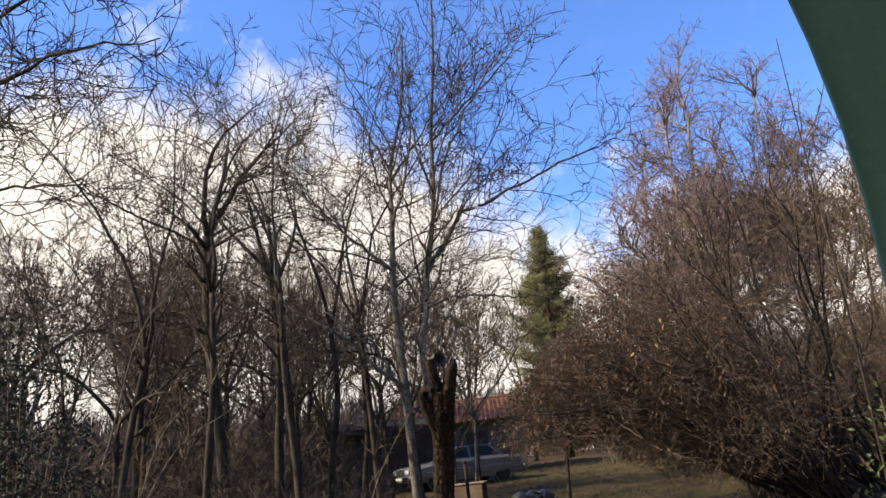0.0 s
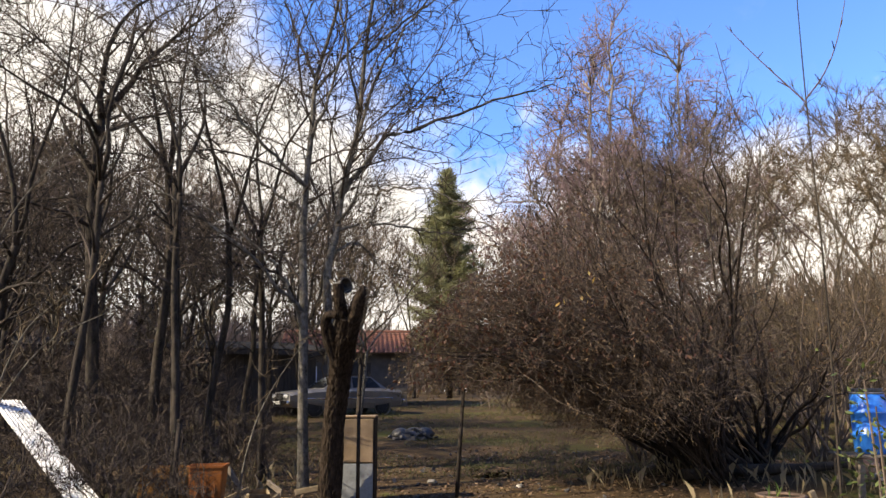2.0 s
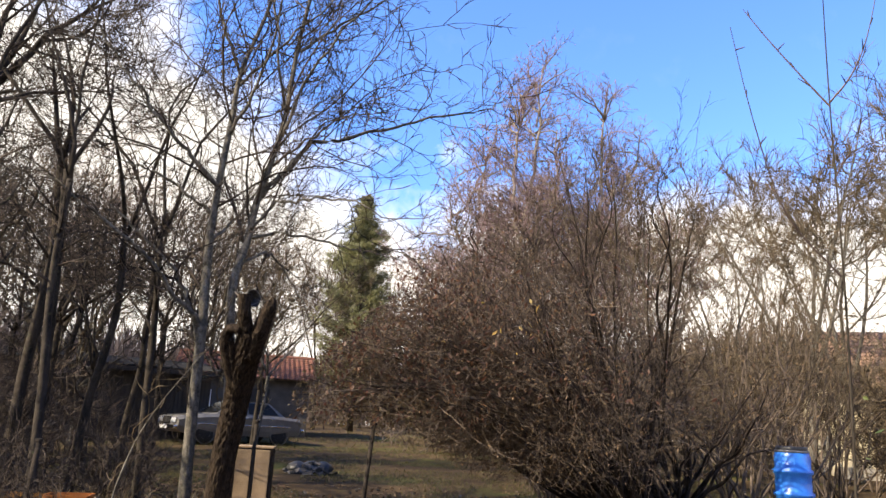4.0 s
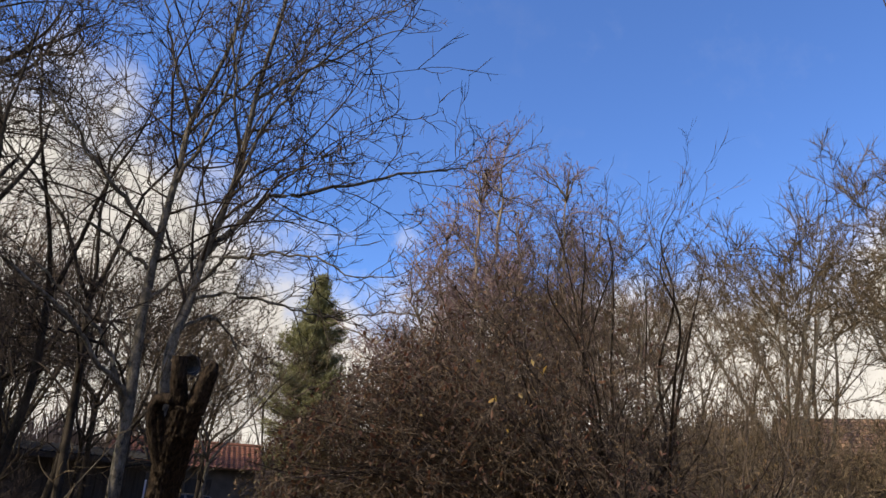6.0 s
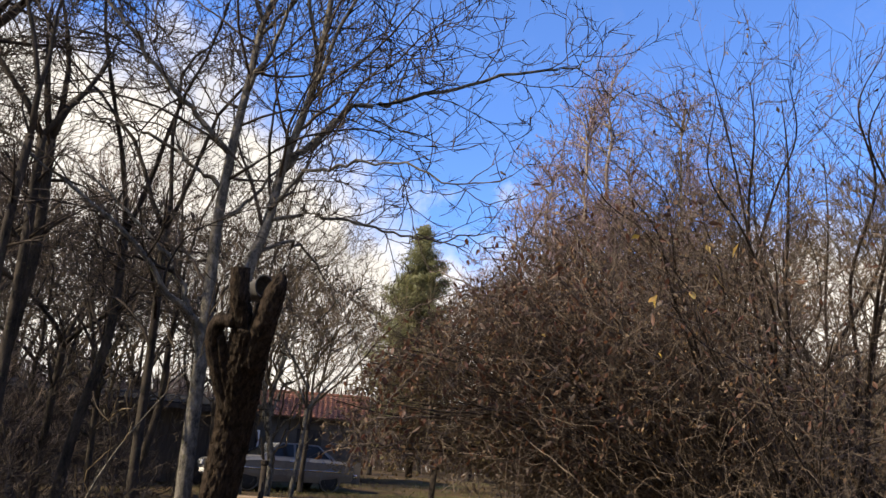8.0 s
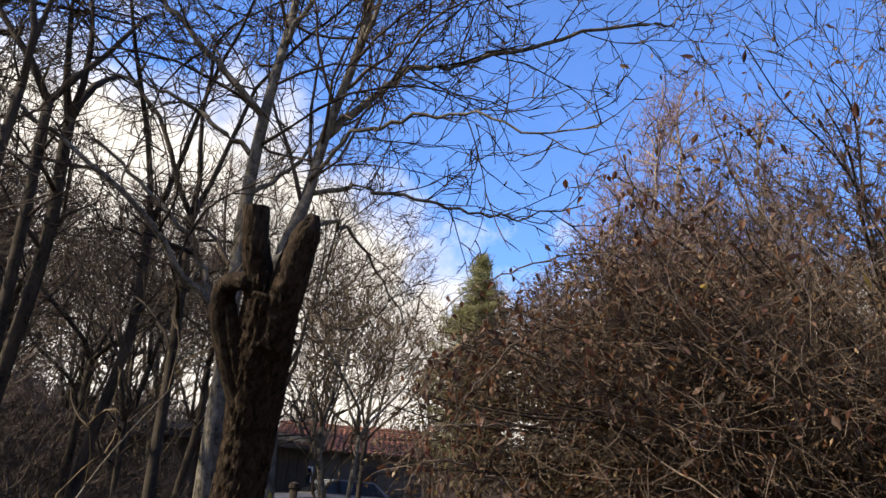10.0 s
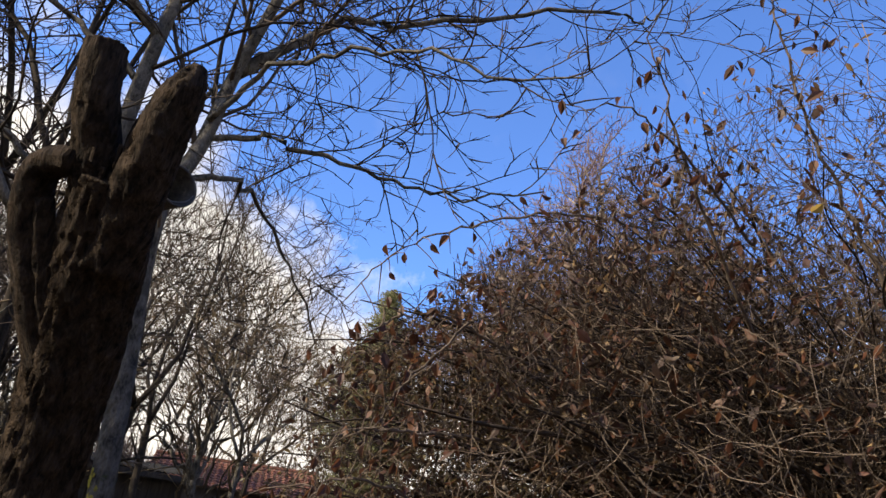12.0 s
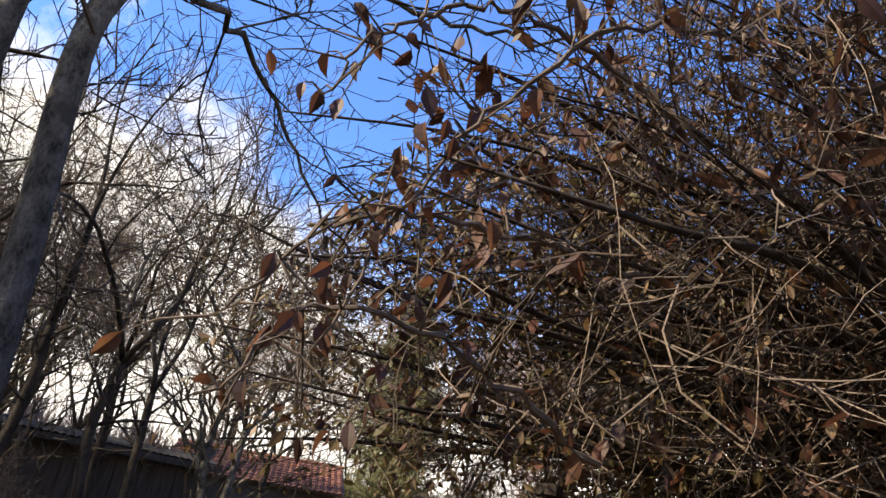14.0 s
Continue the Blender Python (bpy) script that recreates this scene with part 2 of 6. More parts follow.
STEEL = material("grey_steel", (0.10, 0.10, 0.10), (0.24, 0.24, 0.24), 8, 0.5, 0.2, metal=0.6, spots=(0.13, 0.08, 0.05))
ZINC = material("galvanised_steel", (0.022, 0.020, 0.018), (0.07, 0.065, 0.06), 10, 0.6, 0.25, metal=0.2, spots=(0.13, 0.11, 0.09))
BLUE_PLASTIC = material("blue_plastic", (0.014, 0.16, 0.60), (0.026, 0.21, 0.72), 7, 0.32, 0.05)
ORANGE_PLASTIC = material("orange_plastic", (0.15, 0.042, 0.005), (0.28, 0.088, 0.012), 5, 0.6, 0.2, spots=(0.14, 0.05, 0.014))
OCHRE_PANEL = material("ochre_panel", (0.15, 0.065, 0.010), (0.27, 0.125, 0.022), 5, 0.8, 0.2, spots=(0.10, 0.05, 0.015))
CHIPBOARD = material("chipboard", (0.14, 0.098, 0.058), (0.27, 0.19, 0.118), 4, 0.9, 0.3, fine=80, spots=(0.10, 0.066, 0.038), patch=(0.15, 0.10, 0.06))
PALE_BOARD = material("pale_board", (0.14, 0.15, 0.15), (0.27, 0.28, 0.28), 4, 0.8, 0.15, spots=(0.15, 0.13, 0.11), patch=(0.22, 0.21, 0.19))
OLD_WOOD = material("weathered_wood", (0.07, 0.054, 0.04), (0.20, 0.16, 0.12), 7, 0.9, 0.6, stretch=(0.25, 1, 1), fine=50)
FRESH_WOOD = material("pale_wood", (0.14, 0.10, 0.055), (0.30, 0.23, 0.14), 7, 0.9, 0.4, fine=60, spots=(0.10, 0.07, 0.045))
POST_METAL = material("dark_post", (0.014, 0.011, 0.009), (0.042, 0.033, 0.026), 10, 0.9, 0.4, spec=0.15)
TERRACOTTA = material("terracotta", (0.10, 0.066, 0.043), (0.21, 0.14, 0.095), 6, 0.9, 0.3, spots=(0.17, 0.15, 0.12))
STONE = material("grey_stone", (0.17, 0.155, 0.13), (0.36, 0.33, 0.29), 5, 0.92, 0.7, fine=25)
BRICK = material("old_brick", (0.25, 0.13, 0.08), (0.42, 0.25, 0.17), 6, 0.92, 0.5, spots=(0.40, 0.37, 0.33))
CREAM_PLASTIC = material("cream_plastic", (0.36, 0.35, 0.27), (0.52, 0.5, 0.42), 5, 0.45, 0.1, spots=(0.45, 0.42, 0.33))
RAG = material("faded_rag", (0.012, 0.011, 0.010), (0.13, 0.12, 0.115), 14, 0.95, 0.5, island=0.75)
GREEN_CLOTH = material("green_canvas", (0.085, 0.20, 0.16), (0.12, 0.26, 0.21), 3, 0.9, 0.12, fine=160)
CABLE = material("black_cable", (0.01, 0.01, 0.01), (0.03, 0.03, 0.03), 4, 0.6, 0.0)


# ---- building helpers ----
def link_mesh(name, verts, faces, mat, parent=None, label="", smooth=False):
    me = bpy.data.meshes.new(name)
    me.from_pydata(verts, [], faces)
    for one in mat if isinstance(mat, (list, tuple)) else [mat]:
        me.materials.append(one)
    if smooth:
        me.polygons.foreach_set("use_smooth", [True] * len(me.polygons))
    me.update()
    ob = new(name, me)
    ob.parent = parent
    if label:
        tagged(ob, label)
    return ob


def part(name, bm, mat, parent=None, label="", smooth=False):
    me = bpy.data.meshes.new(name)
    bm.to_mesh(me)
    bm.free()
    me.materials.append(mat)
    if smooth:
        me.polygons.foreach_set("use_smooth", [True] * len(me.polygons))
    ob = new(name, me)
    ob.parent = parent
    if label:
        tagged(ob, label)
    return ob


def base(name, m, label, category, group="", kind=""):
    ob = new(name)
    ob.empty_display_size = 0.2
    ob.matrix_basis = m
    return tagged(ob, label, category, group, kind)


def block(sx, sy, sz, at=(0, 0, 0), bevel=0.01, turn=None, jitter=0.0, seed=0):
    """A box with bevelled edges, centred at a place."""
    bm = bmesh.new()
    bmesh.ops.create_cube(bm, size=1)
    bmesh.ops.scale(bm, vec=(sx, sy, sz), verts=bm.verts)
    if bevel:
        bmesh.ops.bevel(bm, geom=bm.edges[:], offset=min(bevel, 0.4 * min(sx, sy, sz)), segments=1, affect="EDGES")
    if jitter:
        r = random.Random(seed)
        for v in bm.verts:
            v.co += Vector([r.uniform(-jitter, jitter) for _ in range(3)])
    m = Matrix.Translation(at) @ (turn.to_4x4() if turn else Matrix())
    bmesh.ops.transform(bm, matrix=m, verts=bm.verts)
    return bm


def lathe(profile, sides=24, at=(0, 0, 0), wobble=0.0, cap=True):
    """A turned form from (radius, height) pairs."""
    bm = bmesh.new()
    rings = []
    r = random.Random(len(profile))
    for rad, h in profile:
        rings.append([bm.verts.new((at[0] + rad * math.cos(2 * math.pi * k / sides) * (1 + r.uniform(-wobble, wobble)),
                                    at[1] + rad * math.sin(2 * math.pi * k / sides) * (1 + r.uniform(-wobble, wobble)), at[2] + h)) for k in range(sides)])
    for a, b in zip(rings, rings[1:]):
        for k in range(sides):
            bm.faces.new((a[k], a[(k + 1) % sides], b[(k + 1) % sides], b[k]))
    if cap:
        bm.faces.new(rings[0][::-1])
        bm.faces.new(rings[-1])
    return bm


def rod(a, b, r=0.01, sides=8, r2=None):
    bm = bmesh.new()
    V, F = [], []
    tube(V, F, [Vector(a), Vector(b)], [r, r if r2 is None else r2], sides)
    vs = [bm.verts.new(v) for v in V]
    for f in F:
        bm.faces.new([vs[i] for i in f])
    return bm


def tube(V, F, pts, rads, sides, caps=True):
    """Adds a tapering tube along a line of points."""
    first, n = len(V), len(pts)
    for i, p in enumerate(pts):
        d = pts[min(i + 1, n - 1)] - pts[max(i - 1, 0)]
        d = d.normalized() if d.length > 1e-9 else Vector((0, 0, 1))
        ref = Vector((1, 0, 0)) if abs(d.x) < 0.8 else Vector((0, 1, 0))
        u = d.cross(ref).normalized()
        w = d.cross(u)
        r = rads[i]
        for k in range(sides):
            a = 2 * math.pi * k / sides
            V.append(p + u * (r * math.cos(a)) + w * (r * math.sin(a)))
    for i in range(n - 1):
        for k in range(sides):
            a, b = first + i * sides + k, first + i * sides + (k + 1) % sides
            F.append((a, b, b + sides, a + sides))
    if caps:
        F.append(tuple(range(first + (n - 1) * sides, first + n * sides)))
        F.append(tuple(range(first + sides - 1, first - 1, -1)))


def curve_points(controls, steps=6):
    """Catmull-Rom through control points."""
    c = [Vector(p) for p in controls]
    c = [c[0] * 2 - c[1]] + c + [c[-1] * 2 - c[-2]]
    out = []
    for i in range(1, len(c) - 2):
        p0, p1, p2, p3 = c[i - 1:i + 3]
        for s in range(steps):
            t = s / steps
            out.append(0.5 * ((2 * p1) + (p2 - p0) * t + (2 * p0 - 5 * p1 + 4 * p2 - p3) * t * t + (3 * p1 - p0 - 3 * p2 + p3) * t ** 3))
    out.append(c[-2])
    return out


def ground_z(x, y):
    far = max(0.0, y - 42)
    rise = 0.028 * max(-30.0, min(y, 42)) + 0.028 * 12 * (1 - math.exp(-far / 12))
    bed = 0.22 * math.exp(-((x - 3.6) ** 2) / 7.0 - ((y - 12.9) ** 2) / 4.0)   # raised soil round the shrubs
    return rise + bed + 0.05 * noise.noise(Vector((x * 0.35, y * 0.35, 1.7))) + 0.02 * noise.noise(Vector((x * 1.3, y * 1.3, 5.2)))


# ---- ground ----
def build_ground():
    V, F = [], []
    cx, cy = 0.0, 14.0
    radii = [0.0] + [0.35 * 1.062 ** k for k in range(132)]
    sides = 160
    for r in radii[1:]:
        for k in range(sides):
            a = 2 * math.pi * k / sides
            x, y = cx + r * math.cos(a), cy + r * math.sin(a)
            V.append((x, y, ground_z(x, y)))
    for i in range(len(radii) - 2):
        for k in range(sides):
            a, b = i * sides + k, i * sides + (k + 1) % sides
            F.append((a, b, b + sides, a + sides))
    F.append(tuple(range(sides)))
    tagged(link_mesh("ground", V, F, SOIL, smooth=True), "bare brown soil with patchy mossy winter grass", "ground", kind="structure")


build_ground()


# ---- trees ----
class Habit:
    """How a plant branches, level by level."""

    def __init__(self, seg, wander, up, number, angle, ratio, first, thin, levels, least=0.003, droop=0.0):
        self.seg, self.wander, self.up, self.number, self.angle, self.ratio = seg, wander, up, number, angle, ratio
        self.first, self.thin, self.levels, self.least, self.droop = first, thin, levels, least, droop


ORCHARD = Habit((0.45, 0.28, 0.20, 0.16, 0.2), (0.30, 0.32, 0.30, 0.28, 0.3), (0.07, 0.09, 0.11, 0.11, 0.1), (1.8, 2.9, 3.6, 3.0, 0), (50, 50, 46, 44, 40),
                (0.66, 0.54, 0.50, 0.48, 0.4), (0.20, 0.14, 0.12, 0.10, 0), (0.55, 0.5, 0.52, 0.65, 0.6), 4, least=0.0064)
SLIM = Habit((0.5, 0.30, 0.20, 0.16, 0.2), (0.17, 0.28, 0.26, 0.26, 0.3), (0.02, 0.08, 0.10, 0.11, 0.1), (1.8, 2.6, 3.6, 3.0, 0), (52, 48, 46, 44, 40),
             (0.40, 0.52, 0.50, 0.48, 0.4), (0.25, 0.14, 0.12, 0.1, 0), (0.42, 0.5, 0.55, 0.65, 0.6), 4, least=0.0064)
LIMB = Habit((0.28, 0.13, 0.09, 0.07, 0.06), (0.18, 0.26, 0.30, 0.32, 0.3), (0.03, 0.06, 0.08, 0.09, 0.1), (3.2, 3.8, 4.0, 1.9, 0), (50, 48, 46, 44, 40),
             (0.44, 0.52, 0.52, 0.50, 0.4), (0.12, 0.12, 0.1, 0.1, 0), (0.48, 0.55, 0.65, 0.75, 0.6), 4, least=0.0066, droop=0.10)
FAR_CROWN = Habit((1.0, 0.7, 0.55, 0.5, 0.5), (0.08, 0.16, 0.22, 0.26, 0.25), (0.06, 0.09, 0.09, 0.10, 0.1), (0.9, 1.5, 1.9, 1.4, 0), (40, 44, 44, 42, 40),
                  (0.60, 0.54, 0.52, 0.50, 0.4), (0.18, 0.12, 0.1, 0.1, 0), (0.55, 0.5, 0.5, 0.6, 0.6), 4, least=0.012)


def grow(rng, lines, p, d, length, radius, level, habit, side=None):
    """A branch from p along d with all that grows from it."""
    n = max(3 if level < 2 else 2, int(length / habit.seg[level] + 0.5))
    step, pts, rads, ways = length / n, [p.copy()], [radius], [d.copy()]
    end = max(habit.least * 0.45, radius * (0.12 if level < 2 else 0.25))
    w = habit.wander[level]
    bend = Vector([rng.gauss(0, 0.5 * w) for _ in range(3)])
    for i in range(n):
        d = d + bend + Vector((rng.gauss(0, 0.5 * w), rng.gauss(0, 0.5 * w), rng.gauss(0, 0.5 * w) + habit.up[level] - habit.droop * (i / n)))
        d.normalize()
        p = p + d * step
        pts.append(p)
        ways.append(d.copy())
        rads.append(radius + (end - radius) * (i + 1) / n)
    lines.append((pts, rads, level))
    if level < habit.levels:
        branch_along(rng, lines, pts, rads, ways, length, level, habit)


def branch_along(rng, lines, pts, rads, ways, length, level, habit, first=None):
    count = int(habit.number[level] * length + rng.random())
    turn = rng.uniform(0, 6.28)
    lo = habit.first[level] if first is None else first
    for c in range(count):
        t = lo + (1 - lo) * (c + rng.random()) / max(count, 1)
        f = t * (len(pts) - 1)
        i = min(int(f), len(pts) - 2)
        p = pts[i].lerp(pts[i + 1], f - i)
        way = ways[i]
        turn += 2.4 + rng.uniform(-0.5, 0.5)
        ref = Vector((0, 0, 1)) if abs(way.z) < 0.9 else Vector((1, 0, 0))
        u = way.cross(ref).normalized()
        v = way.cross(u)
        a = radians(habit.angle[level] * rng.uniform(0.7, 1.3))
        d = way * math.cos(a) + (u * math.cos(turn) + v * math.sin(turn)) * math.sin(a)
        long = length * habit.ratio[level] * (1.15 - 0.65 * t) * rng.uniform(0.6, 1.25)
        rad = max(habit.least, rads[i] * habit.thin[level] * rng.uniform(0.75, 1.05))
        if long > 0.07:
            grow(rng, lines, p, d, long, rad, level + 1, habit)


def lines_to_mesh(lines, least_sides=3):
    V, F = [], []
    for pts, rads, _ in lines:
        r = rads[0]
        tube(V, F, pts, rads, 10 if r > 0.05 else 7 if r > 0.02 else 4 if r > 0.009 else least_sides, r > 0.009)
    return V, F


def twiglets(V, F, rng, lines, count, long, wide, level=1):
    """Short crooked end twigs along the finer branches."""
    pool = [(a, b) for li in lines if li[2] >= level for a, b in zip(li[0], li[0][1:])]
    for a, b in rng.choices(pool, [(b - a).length for a, b in pool], k=count) if pool and count else []:
        p = a.lerp(b, rng.random())
        way = (b - a).normalized()
        d = (way + Vector((rng.gauss(0, 0.45), rng.gauss(0, 0.45), rng.gauss(0.15, 0.4)))).normalized()
        L = long * rng.uniform(0.45, 1.3)
        s = d.cross(Vector((rng.gauss(0, 1), rng.gauss(0, 1), rng.gauss(0, 1)))).normalized() * wide
        mid = p + d * (L * 0.5) + Vector((rng.gauss(0, 0.07), rng.gauss(0, 0.07), rng.gauss(0, 0.07))) * L
        k = len(V)
        V += [p - s, p + s, mid + s * 0.75, mid - s * 0.75, p + d * L]
        F += [(k, k + 1, k + 2, k + 3), (k + 3, k + 2, k + 4)]


def set_tree(name, lines, x, y, label, trunk_mat, twig_mat, group="", split=0.022, category="tree", sprays=(0, 0.2, 0.003)):
    """Trunk and limbs as one part, the finer crown as the other; the thing stands at its foot."""
    foot = Vector((x, y, ground_z(x, y)))
    ob = base(name, Matrix.Translation(foot), label, category, group)
    thick = [li for li in lines if li[1][0] >= split]
    thin = [li for li in lines if li[1][0] < split]
    for pname, some, mat in (("trunk", thick, trunk_mat), ("crown", thin, twig_mat)):
        if some:
            V, F = lines_to_mesh(some)
            if pname == "crown" and sprays[0]:
                twiglets(V, F, random.Random(len(V)), some, *sprays)
            link_mesh(pname, [v - foot for v in V], F, mat, ob, smooth=True)
    return ob


def trunk_line(lines, controls, r0, r1, steps=6, flare=0.5):
    pts = curve_points(controls, steps)
    n = len(pts) - 1
    rads = [r0 + (r1 - r0) * i / n + flare * r0 * math.exp(-i * 1.1) for i in range(n + 1)]
    ways = [(pts[min(i + 1, n)] - pts[max(i - 1, 0)]).normalized() for i in range(n + 1)]
    lines.append((pts, rads, 0))
    return pts, rads, ways, sum((b - a).length for a, b in zip(pts, pts[1:]))


def limb(rng, lines, controls, r0, r1, habit=LIMB, steps=5, first=0.2, sway=0.018):
    """A bough along a few given places, and what grows on it."""
    pts = curve_points(controls, steps)
    n = len(pts) - 1
    for i in range(2, n):
        pts[i] = pts[i] + Vector([rng.gauss(0, sway) for _ in range(3)])
    rads = [r0 + (r1 - r0) * i / n for i in range(n + 1)]
    ways = [(pts[min(i + 1, n)] - pts[max(i - 1, 0)]).normalized() for i in range(n + 1)]
    lines.append((pts, rads, 1))
    long = sum((b - a).length for a, b in zip(pts, pts[1:]))
    branch_along(rng, lines, pts, rads, ways, long, 0, habit, first)


def pale_tree_behind():
    """Slender pale tree; its limbs fan to the upper west and south."""
    rng, lines = random.Random(11), []

    def near(places):
        return [(0.9 * x - 0.10, 4.5 + 0.9 * (y - 4.5), 1.6 + 0.9 * (z - 1.6)) for x, y, z in places]

    pts, rads, ways, long = trunk_line(lines, near([(-2.8, 13.25, 0.05), (-2.84, 13.2, 1.6), (-2.86, 13.2, 2.9), (-2.92, 13.25, 4.1), (-2.91, 13.32, 5.1),
                                               (-2.88, 13.5, 6.2), (-2.88, 13.75, 7.2), (-2.6, 14.0, 8.6), (-2.45, 14.1, 10.2)]), 0.077, 0.018)
    limb(rng, lines, near([(-2.91, 13.3, 5.05), (-3.3, 13.1, 5.45), (-3.72, 13.0, 5.85), (-4.19, 12.9, 6.42), (-4.8, 12.8, 7.2), (-5.3, 12.7, 8.1)]), 0.035, 0.008)
    limb(rng, lines, near([(-2.86, 13.2, 2.9), (-3.15, 12.9, 3.3), (-3.75, 12.5, 3.95), (-4.6, 12.2, 4.5), (-5.3, 12.0, 5.0)]), 0.035, 0.008)
    limb(rng, lines, near([(-2.9, 13.45, 5.9), (-2.55, 13.3, 6.6), (-2.3, 13.1, 7.6), (-2.2, 12.9, 8.8)]), 0.03, 0.007)
    limb(rng, lines, near([(-2.88, 13.75, 7.1), (-3.2, 13.6, 7.9), (-3.5, 13.4, 8.9), (-3.7, 13.3, 9.9)]), 0.026, 0.006)
    limb(rng, lines, near([(-2.92, 13.25, 4.2), (-2.6, 13.7, 4.8), (-2.3, 14.2, 5.7), (-2.1, 14.6, 6.8)]), 0.024, 0.006)
    limb(rng, lines, near([(-2.88, 13.7, 6.9), (-2.3, 13.5, 7.5), (-1.5, 13.3, 8.3), (-0.8, 13.2, 9.0)]), 0.024, 0.006)
    limb(rng, lines, near([(-2.87, 13.2, 3.4), (-3.3, 13.5, 3.9), (-3.9, 13.9, 4.2), (-4.5, 14.2, 4.7)]), 0.020, 0.006)
    limb(rng, lines, [(-2.7, 12.35, 2.61), (-2.88, 12.3, 3.08), (-3.09, 12.25, 3.45), (-3.4, 12.2, 3.77), (-3.76, 12.2, 4.11), (-4.11, 12.1, 4.34)], 0.034, 0.010)
    limb(rng, lines, [(-2.71, 12.4, 4.29), (-3.06, 12.3, 4.54), (-3.42, 12.2, 4.75), (-3.74, 12.1, 4.82), (-4.08, 12.0, 4.87)], 0.028, 0.008)
    limb(rng, lines, [(-3.04, 12.25, 3.37), (-3.27, 12.1, 3.44), (-3.5, 12.0, 3.48), (-3.74, 11.9, 3.47)], 0.018, 0.006)
    branch_along(rng, lines, pts, rads, ways, long, 0, SLIM, 0.42)
    set_tree("tree", lines, -2.62, 12.37, "slender leafless tree with pale mossy bark and upswept twigs", ASH_BARK, TWIG, sprays=(2000, 0.22, 0.0022))


def pale_tree_bough():
    """Leaning pale tree with one long low bough to the east and yellow lichen at its foot."""
    rng, lines = random.Random(5), []
    pts, rads, ways, long = trunk_line(lines, [(-2.22, 12.46, 0.2), (-2.22, 12.46, 1.2), (-2.28, 12.42, 2.2), (-2.36, 12.36, 3.3), (-2.28, 12.55, 4.0), (-2.2, 12.62, 4.7),
                                               (-1.98, 12.6, 5.7), (-1.88, 12.6, 7.0), (-1.7, 12.6, 8.4), (-1.6, 12.6, 9.6)], 0.078, 0.018)
    limb(rng, lines, [(-2.2, 12.64, 4.66), (-1.9, 12.9, 5.2), (-1.62, 13.2, 5.72), (-1.12, 13.4, 5.95), (-0.25, 13.5, 6.3), (0.68, 13.6, 6.6), (1.2, 14.0, 6.95), (1.5, 14.3, 7.3)], 0.042, 0.006)
    limb(rng, lines, [(-2.28, 12.56, 4.05), (-1.9, 12.7, 4.2), (-1.5, 12.85, 4.2), (-1.0, 12.9, 4.12), (-0.5, 12.9, 4.05), (0.1, 12.9, 4.2)], 0.024, 0.006)
    limb(rng, lines, [(-2.26, 12.5, 4.15), (-1.9, 12.3, 4.5), (-1.45, 12.1, 4.55), (-0.95, 11.9, 4.5), (-0.4, 11.7, 4.25), (0.1, 11.6, 4.3)], 0.022, 0.005)
    limb(rng, lines, [(-2.3, 12.5, 3.7), (-2.1, 12.9, 3.95), (-1.96, 13.5, 3.95), (-1.7, 13.9, 3.6), (-1.5, 14.2, 3.2)], 0.024, 0.006)
    limb(rng, lines, [(-2.0, 12.6, 5.5), (-1.7, 12.4, 6.3), (-1.2, 12.2, 7.1), (-0.6, 12.0, 7.8), (0.1, 11.9, 8.3)], 0.026, 0.006)
    limb(rng, lines, [(-1.95, 12.6, 5.9), (-2.1, 12.3, 6.7), (-2.2, 12.1, 7.7), (-2.2, 12.0, 8.8)], 0.024, 0.006)
    limb(rng, lines, [(-1.85, 12.6, 6.9), (-1.3, 12.8, 7.5), (-0.6, 13.0, 8.2), (0.2, 13.1, 8.8)], 0.024, 0.006)
    limb(rng, lines, [(-2.1, 12.62, 5.1), (-1.6, 12.5, 5.5), (-1.1, 12.3, 5.8), (-0.5, 12.2, 5.9)], 0.020, 0.005)
    branch_along(rng, lines, pts, rads, ways, long, 0, SLIM, 0.42)
    ob = set_tree("tree", lines, -2.22, 12.46, "leaning pale-barked leafless tree with yellow lichen near its foot", ASH_BARK, TWIG, sprays=(2000, 0.22, 0.0022))
    # crust of lichen in small raised flakes
    V, F = [], []
    foot = Vector((-2.22, 12.46, ground_z(-2.22, 12.46)))
    for _ in range(95):
        z = rng.triangular(1.15, 1.95, 1.5)
        k = min(range(len(pts)), key=lambda n: abs(pts[n].z - z))
        a = rng.gauss(math.radians(235), 0.75)
        d = Vector((math.cos(a), math.sin(a), 0))
        s = Vector((-math.sin(a), math.cos(a), 0))
        c = Vector((pts[k].x, pts[k].y, z)) + d * (rads[k] * 0.99) - foot
        r = rng.uniform(0.006, 0.02)
        i = len(V)
        ring = [c + (s * math.cos(q) + Vector((0, 0, 1.5)) * math.sin(q)) * r * rng.uniform(0.6, 1.2) for q in [6.283 * n / 7 for n in range(7)]]
        V += ring + [c + d * 0.006]
        F += [(i + n, i + (n + 1) % 7, i + 7) for n in range(7)]
    tagged(link_mesh("lichen_crust", V, F, LICHEN_BARK, ob, "bright yellow lichen crust"), kind="stuff")


